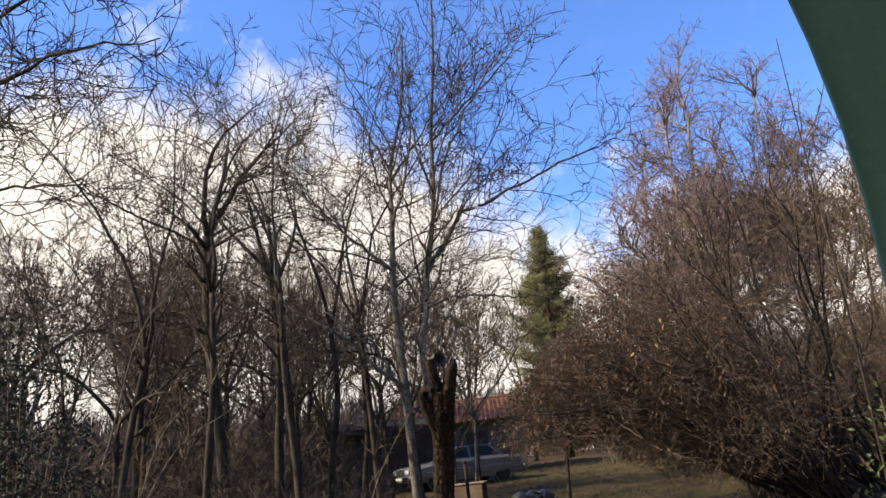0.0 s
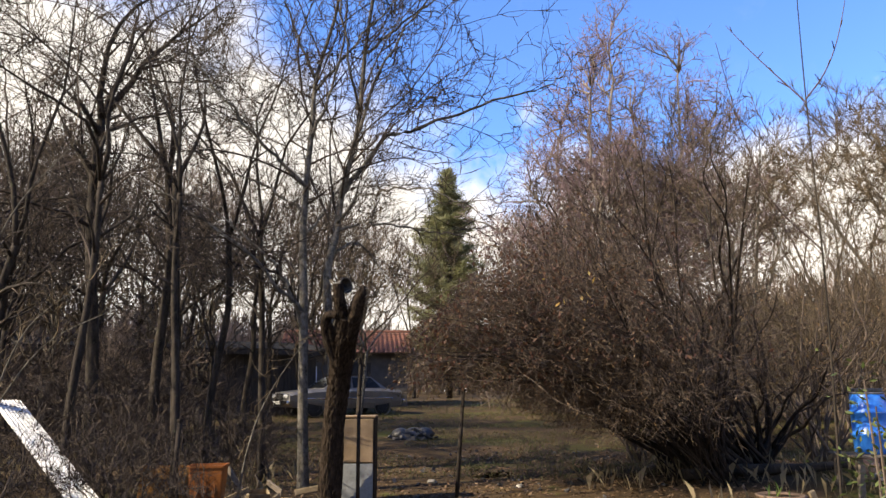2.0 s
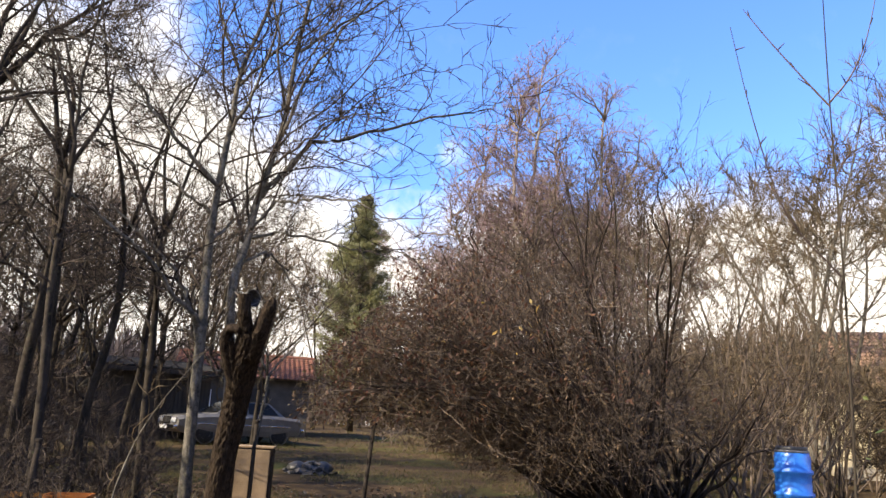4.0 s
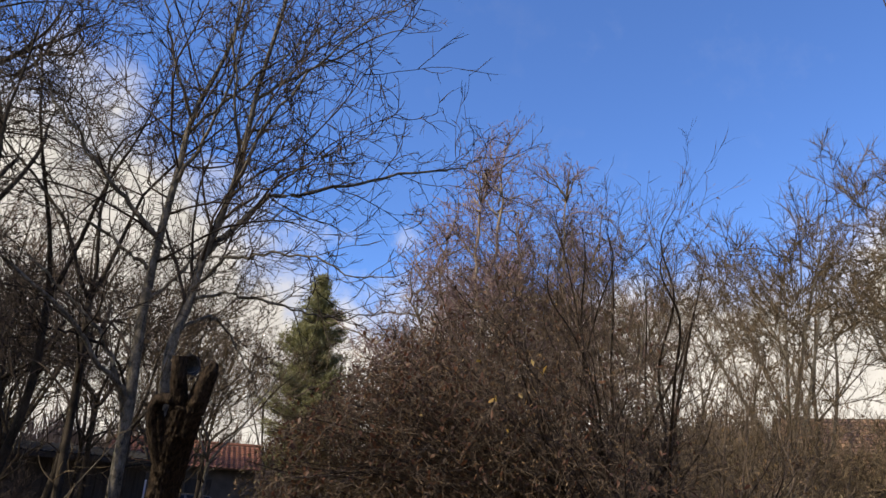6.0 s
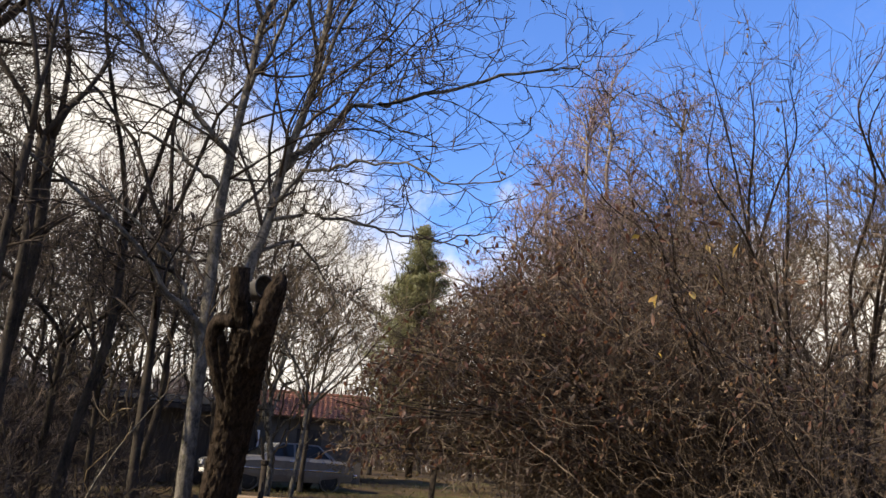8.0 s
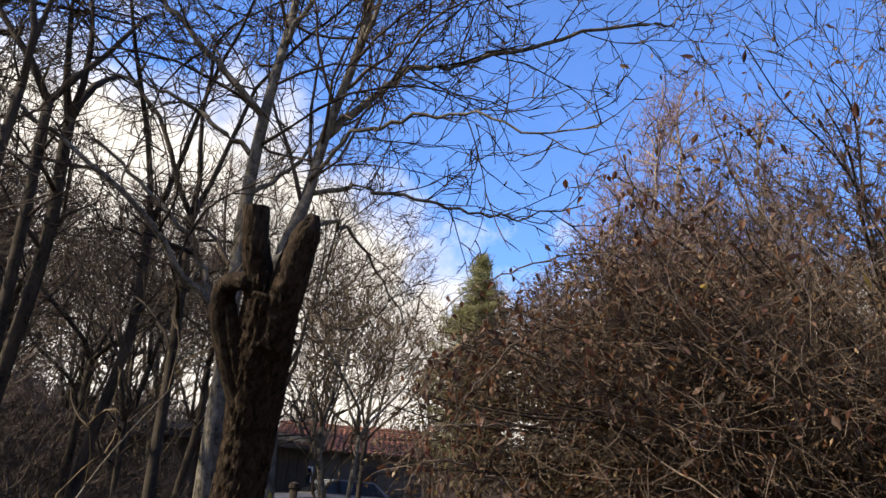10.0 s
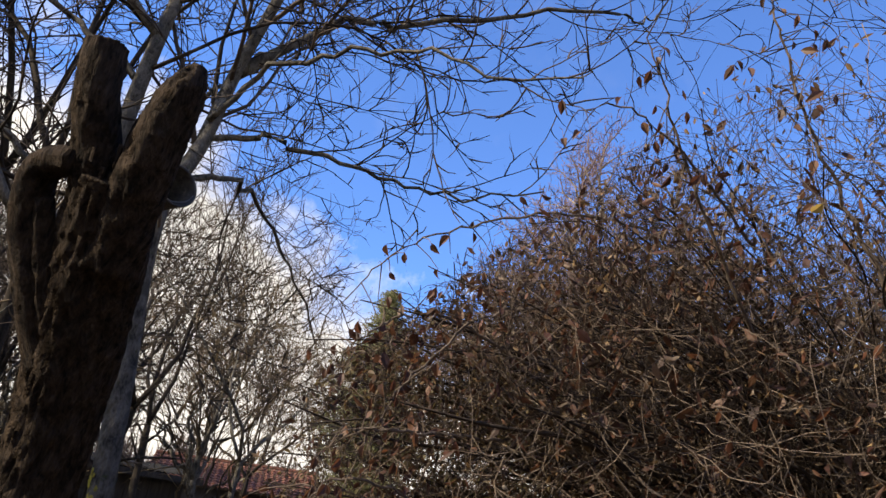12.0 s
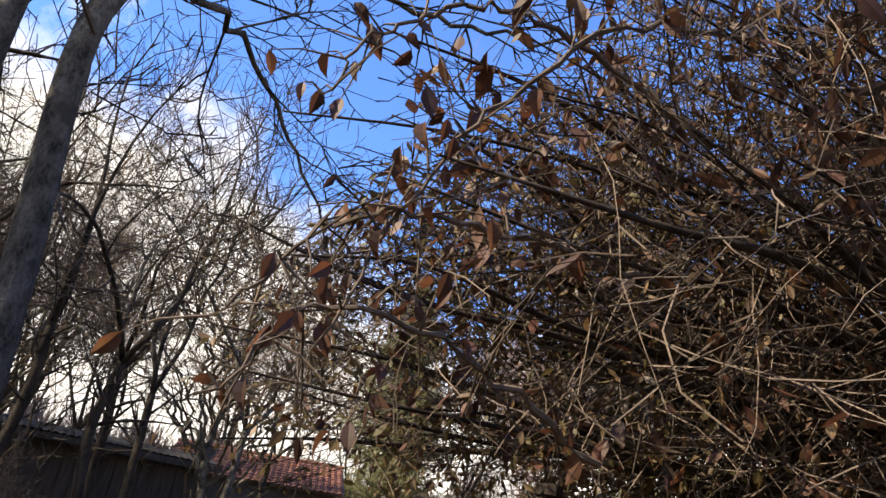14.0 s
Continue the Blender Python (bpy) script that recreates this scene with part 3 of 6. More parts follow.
def dead_trunk():
    """Sawn-off dead trunk with two prongs and a looped side stub."""
    rng = random.Random(3)
    foot = Vector((-2.02, 11.0, ground_z(-2.02, 11.0)))
    ob = base("dead_tree", Matrix.Translation(foot), "dead sawn-off tree trunk with rough bark and two dark prongs", "tree trunk")

    def rough_tube(controls, radii, sides=22, steps=9, ridge=0.10, seed=0):
        pts = curve_points(controls, steps)
        n = len(pts) - 1
        V, F = [], []
        rads = [np.interp(i / n, np.linspace(0, 1, len(radii)), radii) for i in range(n + 1)]
        tube(V, F, pts, rads, sides)
        out = []
        for i, v in enumerate(V):
            c = pts[i // sides]
            d = v - c
            k = 1 + ridge * (0.9 - 2.2 * abs(noise.noise(Vector((d.x * 95, d.y * 95, v.z * 11.0 + seed))))) + ridge * 0.8 * noise.noise(Vector((d.x * 12, d.y * 12, v.z * 2.4 + 7 + seed)))
            out.append(c + d * k - foot)
        return out, F

    AXIS = [(-2.02, 11.0, 0.15), (-1.98, 10.95, 0.7), (-1.93, 10.85, 1.35), (-1.84, 10.68, 1.9), (-1.74, 10.40, 2.32), (-1.68, 10.22, 2.55)]
    V, F = rough_tube(AXIS, [0.150, 0.126, 0.120, 0.122, 0.132, 0.112], 84, 34, 0.14)
    link_mesh("trunk", V, F, STUMP_BARK, ob, smooth=True)
    V, F = rough_tube([(-1.73, 10.36, 2.30), (-1.745, 10.18, 2.58), (-1.758, 10.08, 2.74), (-1.765, 10.05, 2.89)], [0.070, 0.066, 0.060, 0.056], 40, 22, 0.17, 3)
    link_mesh("prong", V, F, STUMP_BARK, ob, smooth=True)
    V, F = rough_tube([(-1.68, 10.34, 2.30), (-1.60, 10.18, 2.52), (-1.545, 10.10, 2.68), (-1.50, 10.06, 2.78), (-1.478, 10.05, 2.86)], [0.086, 0.078, 0.068, 0.054, 0.022], 40, 22, 0.17, 9)
    link_mesh("prong", V, F, STUMP_BARK, ob, smooth=True)
    V, F = rough_tube([(-1.86, 10.56, 2.02), (-1.915, 10.42, 2.24), (-1.945, 10.32, 2.42), (-1.92, 10.24, 2.53), (-1.86, 10.20, 2.56), (-1.78, 10.15, 2.54)], [0.066, 0.062, 0.058, 0.052, 0.046, 0.040], 20, 10, 0.14, 13)
    link_mesh("side_stub", V, F, STUMP_BARK, ob, smooth=True)
    V, F = rough_tube([(-1.84, 10.46, 2.10), (-1.868, 10.36, 2.26), (-1.888, 10.25, 2.46)], [0.034, 0.032, 0.026], 24, 12, 0.14, 21)
    link_mesh("side_stub", V, F, STUMP_BARK, ob, smooth=True)
    # plates of loose bark between the fissures
    V, F = [], []
    axis = curve_points(AXIS, 10)
    for _ in range(620):
        n = rng.randrange(2, len(axis) - 1)
        c = axis[n].lerp(axis[n + 1], rng.random()) if n + 1 < len(axis) else axis[n]
        r = 0.128
        a = rng.uniform(0, 6.28)
        d = Vector((math.cos(a), math.sin(a), 0.1))
        s = Vector((-math.sin(a), math.cos(a), 0)) * rng.uniform(0.004, 0.011)
        u = Vector((0.1, -0.35, 1)) * rng.uniform(0.012, 0.04)
        p = c + d * (r * 0.93) - foot
        o = d * rng.uniform(0.004, 0.012)
        i = len(V)
        V += [p - s - u, p + s * 0.7 - u * 1.1, p + s + u * 0.9, p - s * 0.8 + u, p - s * 0.6 - u * 0.7 + o, p + s * 0.5 - u * 0.8 + o, p + s * 0.6 + u * 0.6 + o, p - s * 0.5 + u * 0.7 + o]
        F += [(i, i + 1, i + 5, i + 4), (i + 1, i + 2, i + 6, i + 5), (i + 2, i + 3, i + 7, i + 6), (i + 3, i, i + 4, i + 7), (i + 4, i + 5, i + 6, i + 7)]
    tagged(link_mesh("bark_plates", V, F, STUMP_BARK, ob), kind="stuff")


def feeder():
    """Galvanised bucket hung sideways in the fork between the pale trees."""
    m = Matrix.Translation((-1.96, 11.31, 3.03)) @ Euler((radians(-8), radians(84), radians(-48))).to_matrix().to_4x4() @ Matrix.Scale(0.77, 4)
    ob = base("bucket", m, "dented galvanised bucket lashed sideways in a tree fork", "bucket")
    part("bucket_body", lathe([(0.0, -0.13), (0.075, -0.13), (0.098, -0.12), (0.115, 0.02), (0.128, 0.125), (0.133, 0.13), (0.128, 0.135), (0.122, 0.13), (0.10, -0.10), (0.0, -0.105)], 28, wobble=0.02, cap=False), ZINC, ob, smooth=True)
    part("rim", lathe([(0.128, 0.125), (0.137, 0.128), (0.137, 0.138), (0.128, 0.14), (0.122, 0.132)], 28, cap=False), ZINC, ob, smooth=True)
    V, F = [], []
    tube(V, F, curve_points([(0.0, 0.128, 0.13), (0.05, 0.10, 0.10), (0.09, 0.0, 0.09), (0.05, -0.10, 0.10), (0.0, -0.128, 0.13)], 6), [0.004] * 25, 6)
    link_mesh("bail", V, F, STEEL, ob)
    back = m.inverted()
    part("strap", rod(back @ Vector((-1.97, 11.36, 2.98)), back @ Vector((-2.34, 12.40, 3.3)), 0.014, 6), OLD_WOOD, ob, "wooden stick that holds it")


pale_tree_behind()
pale_tree_bough()
dead_trunk()
feeder()


def plain_tree(name, seed, x, y, height, r0, lean, habit, label, bark, twig, group="", forks=3, fork_at=0.42, spread=0.5, sprays=(500, 0.30, 0.0030)):
    """A free-growing tree: a trunk that parts into a few leaders."""
    rng, lines = random.Random(seed), []
    z = ground_z(x, y) - 0.05
    top = fork_at * height
    pts, rads, ways, long = trunk_line(lines, [(x, y, z), (x + lean[0] * 0.3, y + lean[1] * 0.3, z + top * 0.35), (x + lean[0] * 0.75 + rng.uniform(-0.12, 0.12), y + lean[1] * 0.75, z + top * 0.7),
                                               (x + lean[0], y + lean[1], z + top)], r0, r0 * 0.72, flare=0.35)
    branch_along(rng, lines, pts, rads, ways, long * 0.8, 0, habit, 0.6)
    a0 = rng.uniform(0, 6.28)
    for k in range(forks):
        a = a0 + 6.283 * k / forks + rng.uniform(-0.4, 0.4)
        s = spread * rng.uniform(0.6, 1.2)
        d = Vector((math.cos(a) * s, math.sin(a) * s, 1)).normalized()
        grow(rng, lines, pts[-1] - d * 0.05, d, (height - top) * rng.uniform(0.8, 1.05), r0 * rng.uniform(0.5, 0.66), 0, habit)
    return set_tree(name, lines, x, y, label, bark, twig, group, sprays=sprays)


def near_tree():
    rng, lines = random.Random(29), []
    trunk_line(lines, [(-7.2, 6.9, 0.15), (-7.1, 6.9, 1.5), (-6.9, 6.8, 2.8), (-6.8, 6.7, 3.8), (-6.9, 6.7, 5.4), (-7.0, 6.8, 7.0)], 0.10, 0.03)
    limb(rng, lines, [(-6.85, 6.75, 3.4), (-6.0, 6.6, 4.4), (-4.95, 6.5, 5.25), (-4.0, 6.5, 5.56), (-3.1, 6.5, 5.5)], 0.034, 0.006)
    limb(rng, lines, [(-6.85, 6.75, 3.2), (-6.0, 6.5, 4.1), (-5.05, 6.45, 4.36), (-4.3, 6.45, 4.3), (-3.7, 6.4, 4.2)], 0.028, 0.006)
    limb(rng, lines, [(-6.8, 6.7, 3.9), (-6.0, 6.6, 5.1), (-4.95, 6.5, 6.0), (-4.0, 6.45, 6.3), (-3.3, 6.4, 6.3)], 0.030, 0.006)
    limb(rng, lines, [(-6.85, 6.7, 4.6), (-6.2, 6.7, 5.9), (-5.3, 6.6, 7.0), (-4.2, 6.5, 7.6)], 0.030, 0.006)
    set_tree("tree", lines, -7.2, 6.9, "near leafless tree whose long branches reach over the yard", GREY_BARK, TWIG, sprays=(2500, 0.2, 0.003))


DARK_TREE = "leafless dark-barked garden tree with a crooked spreading crown"
THIN_TREE = "thin leafless tree with many fine upright twigs"
plain_tree("tree", 21, -6.05, 13.1, 9.6, 0.10, (-0.25, 0.0), ORCHARD, DARK_TREE, GREY_BARK, TWIG, "thicket trees", 3, 0.60, 0.55)
plain_tree("tree", 22, -5.32, 13.6, 8.6, 0.085, (-0.05, 0.1), SLIM, THIN_TREE, GREY_BARK, TWIG, "thicket trees", 3, 0.58, 0.4)
plain_tree("tree", 23, -4.62, 14.0, 8.8, 0.065, (0.2, 0.1), SLIM, THIN_TREE, GREY_BARK, TWIG, "thicket trees", 2, 0.45, 0.35)
plain_tree("tree", 24, -7.3, 14.6, 8.2, 0.075, (0.25, 0.0), ORCHARD, DARK_TREE, GREY_BARK, TWIG, "thicket trees", 2, 0.45, 0.45)
plain_tree("tree", 25, -9.4, 15.5, 8.6, 0.085, (0.1, 0.2), ORCHARD, DARK_TREE, GREY_BARK, TWIG, "thicket trees", 3, 0.4, 0.45)
plain_tree("tree", 26, -5.35, 18.2, 7.6, 0.075, (0.15, 0.1), SLIM, THIN_TREE, GREY_BARK, TWIG, "thicket trees", 2, 0.4, 0.4)
plain_tree("tree", 27, -4.4, 12.3, 9.0, 0.060, (-0.3, 0.1), SLIM, THIN_TREE, GREY_BARK, TWIG, "thicket trees", 2, 0.5, 0.5)
plain_tree("tree", 28, -6.9, 11.2, 8.2, 0.065, (0.5, 0.2), ORCHARD, DARK_TREE, GREY_BARK, TWIG, "thicket trees", 2, 0.42, 0.5)
plain_tree("tree", 36, -4.0, 11.3, 8.2, 0.050, (-0.2, 0.1), SLIM, THIN_TREE, GREY_BARK, TWIG, "thicket trees", 2, 0.5, 0.45)
plain_tree("tree", 37, -5.3, 11.0, 8.6, 0.055, (0.1, 0.2), ORCHARD, DARK_TREE, GREY_BARK, TWIG, "thicket trees", 3, 0.5, 0.5)
plain_tree("tree", 38, -3.5, 13.4, 9.2, 0.055, (-0.2, 0.1), ORCHARD, DARK_TREE, GREY_BARK, TWIG, "thicket trees", 3, 0.42, 0.55)
plain_tree("tree", 49, -3.75, 17.2, 7.4, 0.060, (-0.1, 0.1), ORCHARD, DARK_TREE, GREY_BARK, TWIG, "thicket trees", 3, 0.34, 0.65)
plain_tree("tree", 50, -2.7, 17.6, 6.2, 0.045, (0.15, 0.1), ORCHARD, DARK_TREE, ASH_BARK, TWIG_PALE, "thicket trees", 3, 0.34, 0.65)
near_tree()
plain_tree("tree", 30, -4.4, 28.6, 7.6, 0.085, (0.05, 0.1), ORCHARD, "small spreading leafless tree beside the sheds", GREY_BARK, TWIG, "", 3, 0.34, 0.7)
plain_tree("tree", 31, -8.2, 22.0, 8.8, 0.085, (0.2, 0.1), SLIM, THIN_TREE, GREY_BARK, TWIG, "thicket trees", 2, 0.4, 0.4)
plain_tree("tree", 32, -11.5, 19.5, 9.4, 0.09, (-0.1, 0.1), ORCHARD, DARK_TREE, GREY_BARK, TWIG, "thicket trees", 3, 0.4, 0.5)
orchard_a = plain_tree("tree", 34, -8.8, 18.2, 8.8, 0.085, (0.1, 0.1), ORCHARD, DARK_TREE, GREY_BARK, TWIG, "thicket trees", 3, 0.4, 0.5)
orchard_b = plain_tree("tree", 35, -4.6, 20.6, 7.6, 0.075, (-0.1, 0.1), ORCHARD, DARK_TREE, GREY_BARK, TWIG, "thicket trees", 3, 0.36, 0.55)
for x, y, s, turn, src in [(-10.8, 13.6, 1.0, 70, orchard_a), (-6.9, 25.0, 0.9, 150, orchard_b), (-13.5, 18.5, 1.1, 240, orchard_b), (-6.0, 22.8, 0.95, 200, orchard_a), (-5.4, 16.6, 0.72, 80, orchard_b),
                           (-7.7, 19.6, 0.8, 10, orchard_b), (-9.6, 22.4, 0.85, 120, orchard_a), (-8.2, 13.2, 0.75, 290, orchard_a), (-12.2, 22.6, 0.95, 45, orchard_b), (-6.4, 17.0, 0.8, 260, orchard_a), (-10.4, 17.4, 0.95, 330, orchard_b)]:
    copy_thing(src, Matrix.Translation((x, y, ground_z(x, y))) @ pose(0, 0, 0, 0, 0, turn) @ Matrix.Scale(s, 4))
def domed_tree(name, seed, x, y, trunk, centre, radii, count, habit, label, bark, twig, group="", r0=0.3, sprays=(9000, 0.6, 0.010)):
    """A broad old tree: limbs leave the trunk low and curve out to a rounded crown."""
    rng, lines = random.Random(seed), []
    z = ground_z(x, y)
    pts, rads, ways, long = trunk_line(lines, [(x, y, z - 0.1), (x + 0.1, y, z + trunk * 0.4), (x - 0.1, y, z + trunk), (x + 0.1, y, z + trunk * 1.7), (x, y, centre + radii[2] * 0.78)], r0, 0.006, 6, 0.3)
    for k in range(count):
        a = 6.283 * (k + rng.random() * 0.8) / count * 2
        e = radians(rng.uniform(-24, 58))
        w = rng.uniform(0.85, 1.05)
        tip = Vector((x + radii[0] * w * math.cos(a) * math.cos(e), y + radii[1] * w * math.sin(a) * math.cos(e), centre + radii[2] * w * math.sin(e)))
        f = rng.uniform(0.16, 0.55) if e < 0.6 else rng.uniform(0.3, 0.7)
        i = int(f * (len(pts) - 1))
        a0 = pts[i]
        m = a0.lerp(tip, 0.45) + Vector((rng.gauss(0, 0.25), rng.gauss(0, 0.25), 0.10 * (tip - a0).length))
        limb(rng, lines, [a0, a0.lerp(m, 0.5) + Vector((rng.gauss(0, 0.2), rng.gauss(0, 0.2), 0)), m, m.lerp(tip, 0.5) + Vector((rng.gauss(0, 0.3), rng.gauss(0, 0.3), 0.2)), tip], r0 * rng.uniform(0.18, 0.32), 0.012, habit, 5, 0.25, radii[0] * 0.028)
    branch_along(rng, lines, pts, rads, ways, long * 0.8, 0, habit, 0.45)
    return set_tree(name, lines, x, y, label, bark, twig, group, 0.03, "tree", sprays)


CROWN_LIMB = Habit((0.7, 0.5, 0.4, 0.4, 0.4), (0.20, 0.24, 0.26, 0.3, 0.3), (0.05, 0.09, 0.10, 0.10, 0.1), (1.3, 1.6, 1.6, 0, 0), (46, 44, 42, 44, 40),
                   (0.42, 0.52, 0.52, 0.45, 0.4), (0.2, 0.10, 0.1, 0.1, 0), (0.5, 0.55, 0.7, 0.6, 0.6), 3, least=0.0075)
GREAT_LIMB = Habit((0.55, 0.38, 0.28, 0.25, 0.4), (0.42, 0.46, 0.40, 0.34, 0.3), (0.03, 0.06, 0.10, 0.12, 0.1), (2.2, 3.2, 3.6, 2.4, 0), (56, 54, 48, 42, 40),
                   (0.36, 0.48, 0.55, 0.55, 0.4), (0.22, 0.14, 0.1, 0.1, 0), (0.52, 0.5, 0.55, 0.7, 0.6), 4, least=0.0115)


def great_tree():
    """Old spreading tree: a short bole, a few crooked leaders and a crown of fine rising twigs."""
    rng, lines = random.Random(41), []
    x, y = 6.6, 33.5
    z = ground_z(x, y)
    trunk_line(lines, [(x, y, z - 0.1), (x - 0.1, y, z + 2.2), (x - 0.5, y, z + 4.6), (x - 0.6, y, z + 6.4)], 0.42, 0.30, 6, 0.3)
    top = Vector((x - 0.6, y, z + 6.2))
    for dx, dy, h, r in ((-0.3, 0.3, 17.8, 0.27), (2.4, -0.6, 15.8, 0.23), (-2.7, 0.5, 13.6, 0.20), (4.4, 0.8, 13.8, 0.20), (-4.6, -0.6, 10.2, 0.13), (5.6, -0.4, 10.4, 0.13), (-5.8, 0.8, 8.6, 0.11), (0.9, 2.2, 15.8, 0.18), (3.4, 1.8, 14.9, 0.17), (-1.6, -1.8, 15.4, 0.17), (6.2, 0.6, 8.6, 0.11), (-3.6, 1.6, 11.6, 0.12)):
        tip = Vector((x + dx, y + dy, z + h - 0.6))
        low = top - Vector((0, 0, rng.uniform(0.2, 2.6)))
        knee = low.lerp(tip, 0.30) + Vector((dx * 0.26, dy * 0.26, -0.7)) + Vector([rng.gauss(0, 0.35) for _ in range(3)])
        bow = low.lerp(tip, 0.62) + Vector((dx * 0.14, dy * 0.14, 0.0)) + Vector([rng.gauss(0, 0.45) for _ in range(3)])
        limb(rng, lines, [low, low.lerp(knee, 0.55) + Vector([rng.gauss(0, 0.25) for _ in range(3)]), knee, knee.lerp(bow, 0.5) + Vector([rng.gauss(0, 0.3) for _ in range(3)]), bow, tip], r, 0.03, GREAT_LIMB, 4, 0.26, 0.12)
        # the leader ends in a spreading fan of boughs
        for k in range(7):
            a = 6.283 * (k + rng.random()) / 7
            e = rng.uniform(0.25, 1.35)
            d = Vector((math.cos(a) * math.cos(e) + 0.10 * dx / 3, math.sin(a) * math.cos(e), math.sin(e))).normalized()
            grow(rng, lines, bow.lerp(tip, rng.uniform(0.35, 1.0)), d, rng.uniform(1.7, 2.9), 0.045, 1, GREAT_LIMB)
    set_tree("tree", lines, x, y, "tall broad leafless tree with pale limbs and mauve twigs", FAR_BARK, TWIG_FAR, "", 0.028, "tree", (13000, 0.42, 0.0052))


great_tree()
domed_tree("tree", 46, 3.4, 24.0, 2.2, 5.4, (2.8, 2.2, 3.2), 22, CROWN_LIMB, "spreading leafless tree with dark crooked limbs", GREY_BARK, TWIG, "", 0.15, (3500, 0.4, 0.006))
pale_yard = domed_tree("tree", 47, -4.3, 23.2, 2.2, 5.0, (2.4, 2.2, 3.2), 20, CROWN_LIMB, "pale twiggy leafless tree in the far yard", ASH_BARK, TWIG_PALE, "", 0.11, (2200, 0.4, 0.005))
for x, y, s, turn in [(-8.6, 24.2, 1.0, 60), (-11.4, 21.0, 1.05, 230), (-13.4, 31.5, 1.5, 100), (-17.4, 29.0, 1.4, 190), (-21.0, 26.0, 1.5, 280)]:
    copy_thing(pale_yard, Matrix.Translation((x, y, ground_z(x, y))) @ pose(0, 0, 0, 0, 0, turn) @ Matrix.Scale(s, 4))
far_a = plain_tree("tree", 42, 11.2, 22.0, 10.6, 0.13, (0.2, 0.1), FAR_CROWN, "pale-limbed leafless tree behind the shrubs", ASH_BARK, TWIG_PALE, "background trees", 4, 0.25, 0.5, (6000, 0.5, 0.007))
far_b = plain_tree("tree", 43, -13.5, 34.0, 11.5, 0.15, (0.1, 0.0), FAR_CROWN, "distant leafless tree behind the sheds", GREY_BARK, WOODS, "background trees", 4, 0.3, 0.45, (5000, 0.6, 0.010))
for n, (x, y, s, turn) in enumerate([(14.5, 25.0, 1.05, 70), (15.5, 19.0, 0.95, 160), (9.2, 27.5, 0.95, 220), (20.5, 27.0, 1.2, 20), (18.0, 40.0, 1.3, 100)]):
    copy_thing(far_a, Matrix.Translation((x, y, ground_z(x, y))) @ pose(0, 0, 0, 0, 0, turn) @ Matrix.Scale(s, 4))
for n, (x, y, s, turn) in enumerate([(-4.0, 48.0, 0.86, 40), (-8.0, 51.0, 1.0, 140), (-19.0, 38.0, 1.0, 200), (-25.0, 42.0, 1.1, 300), (-17.0, 27.0, 0.85, 20), (1.6, 47.0, 0.95, 80), (4.5, 41.0, 0.85, 260),
                                     (-22.0, 24.0, 0.9, 250), (13.0, 44.0, 1.05, 10), (-12.0, 56.0, 1.2, 170), (-1.5, 58.0, 1.0, 210), (-16.0, 44.0, 1.1, 90), (-21.0, 35.0, 1.1, 130), (-28.0, 33.0, 1.2, 30)]):
    copy_thing(far_b, Matrix.Translation((x, y, ground_z(x, y))) @ pose(0, 0, 0, 0, 0, turn) @ Matrix.Scale(s, 4))


def conifer(x, y, height, width, seed):
    """A narrow pine with clumped needle sprays."""
    rng, lines = random.Random(seed), []
    z = ground_z(x, y)
    foot = Vector((x, y, z))
    ob = base("conifer", Matrix.Translation(foot), "narrow olive-green pine behind the shrubs", "tree")
    V, F = [], []
    tube(V, F, [Vector((0, 0, 0)), Vector((0.1, 0, height * 0.5)), Vector((0, 0, height))], [0.2, 0.13, 0.02], 10)
    SV, SF = [], []
    for k in range(430):
        t = rng.random() ** 0.8
        h = height * (0.16 + 0.82 * t)
        a = rng.uniform(0, 6.28)
        long = width * max(0.10, (1 - t) ** 0.65) * rng.uniform(0.45, 1.1) * (0.8 + 0.5 * noise.noise(Vector((t * 9, math.cos(a), math.sin(a)))))
        d = Vector((math.cos(a), math.sin(a), 0.18 + 0.3 * t))
        p0, p1 = Vector((0, 0, h)), Vector((0, 0, h)) + d * long
        tube(V, F, [p0, p0.lerp(p1, 0.6) - Vector((0, 0, 0.08)), p1], [0.03, 0.02, 0.006], 4)
        for _ in range(int(46 * long)):
            c = p0.lerp(p1, rng.uniform(0.25, 1.05)) + Vector((rng.gauss(0, 0.14), rng.gauss(0, 0.14), rng.gauss(0.06, 0.1)))
            for _ in range(3):
                q = Vector((rng.gauss(0, 1), rng.gauss(0, 1), rng.gauss(0.5, 0.8))).normalized()
                w = q.cross(Vector((rng.random(), rng.random(), rng.random()))).normalized() * 0.022
                i = len(SV)
                SV += [c - w, c + w, c + q * rng.uniform(0.14, 0.26)]
                SF.append((i, i + 1, i + 2))
    link_mesh("trunk", V, F, GREY_BARK, ob, smooth=True)
    tagged(link_mesh("needles", SV, SF, NEEDLE, ob, "olive-green needle sprays"), kind="stuff")


conifer(-1.75, 45.8, 14.0, 3.7, 8)


# ---- shrubs ----
def leaf_small(V, F, p, d, up, long, wide, curl):
    """A leaf of two folded halves."""
    d = d.normalized()
    s = d.cross(up)
    s = s.normalized() if s.length > 1e-4 else Vector((1, 0, 0))
    n = s.cross(d)
    i = len(V)
    V += [p, p + d * (0.45 * long) + s * (0.5 * wide) + n * (curl * wide), p + d * long, p + d * (0.45 * long) - s * (0.5 * wide) + n * (curl * wide)]
    F += [(i, i + 1, i + 2), (i, i + 2, i + 3)]


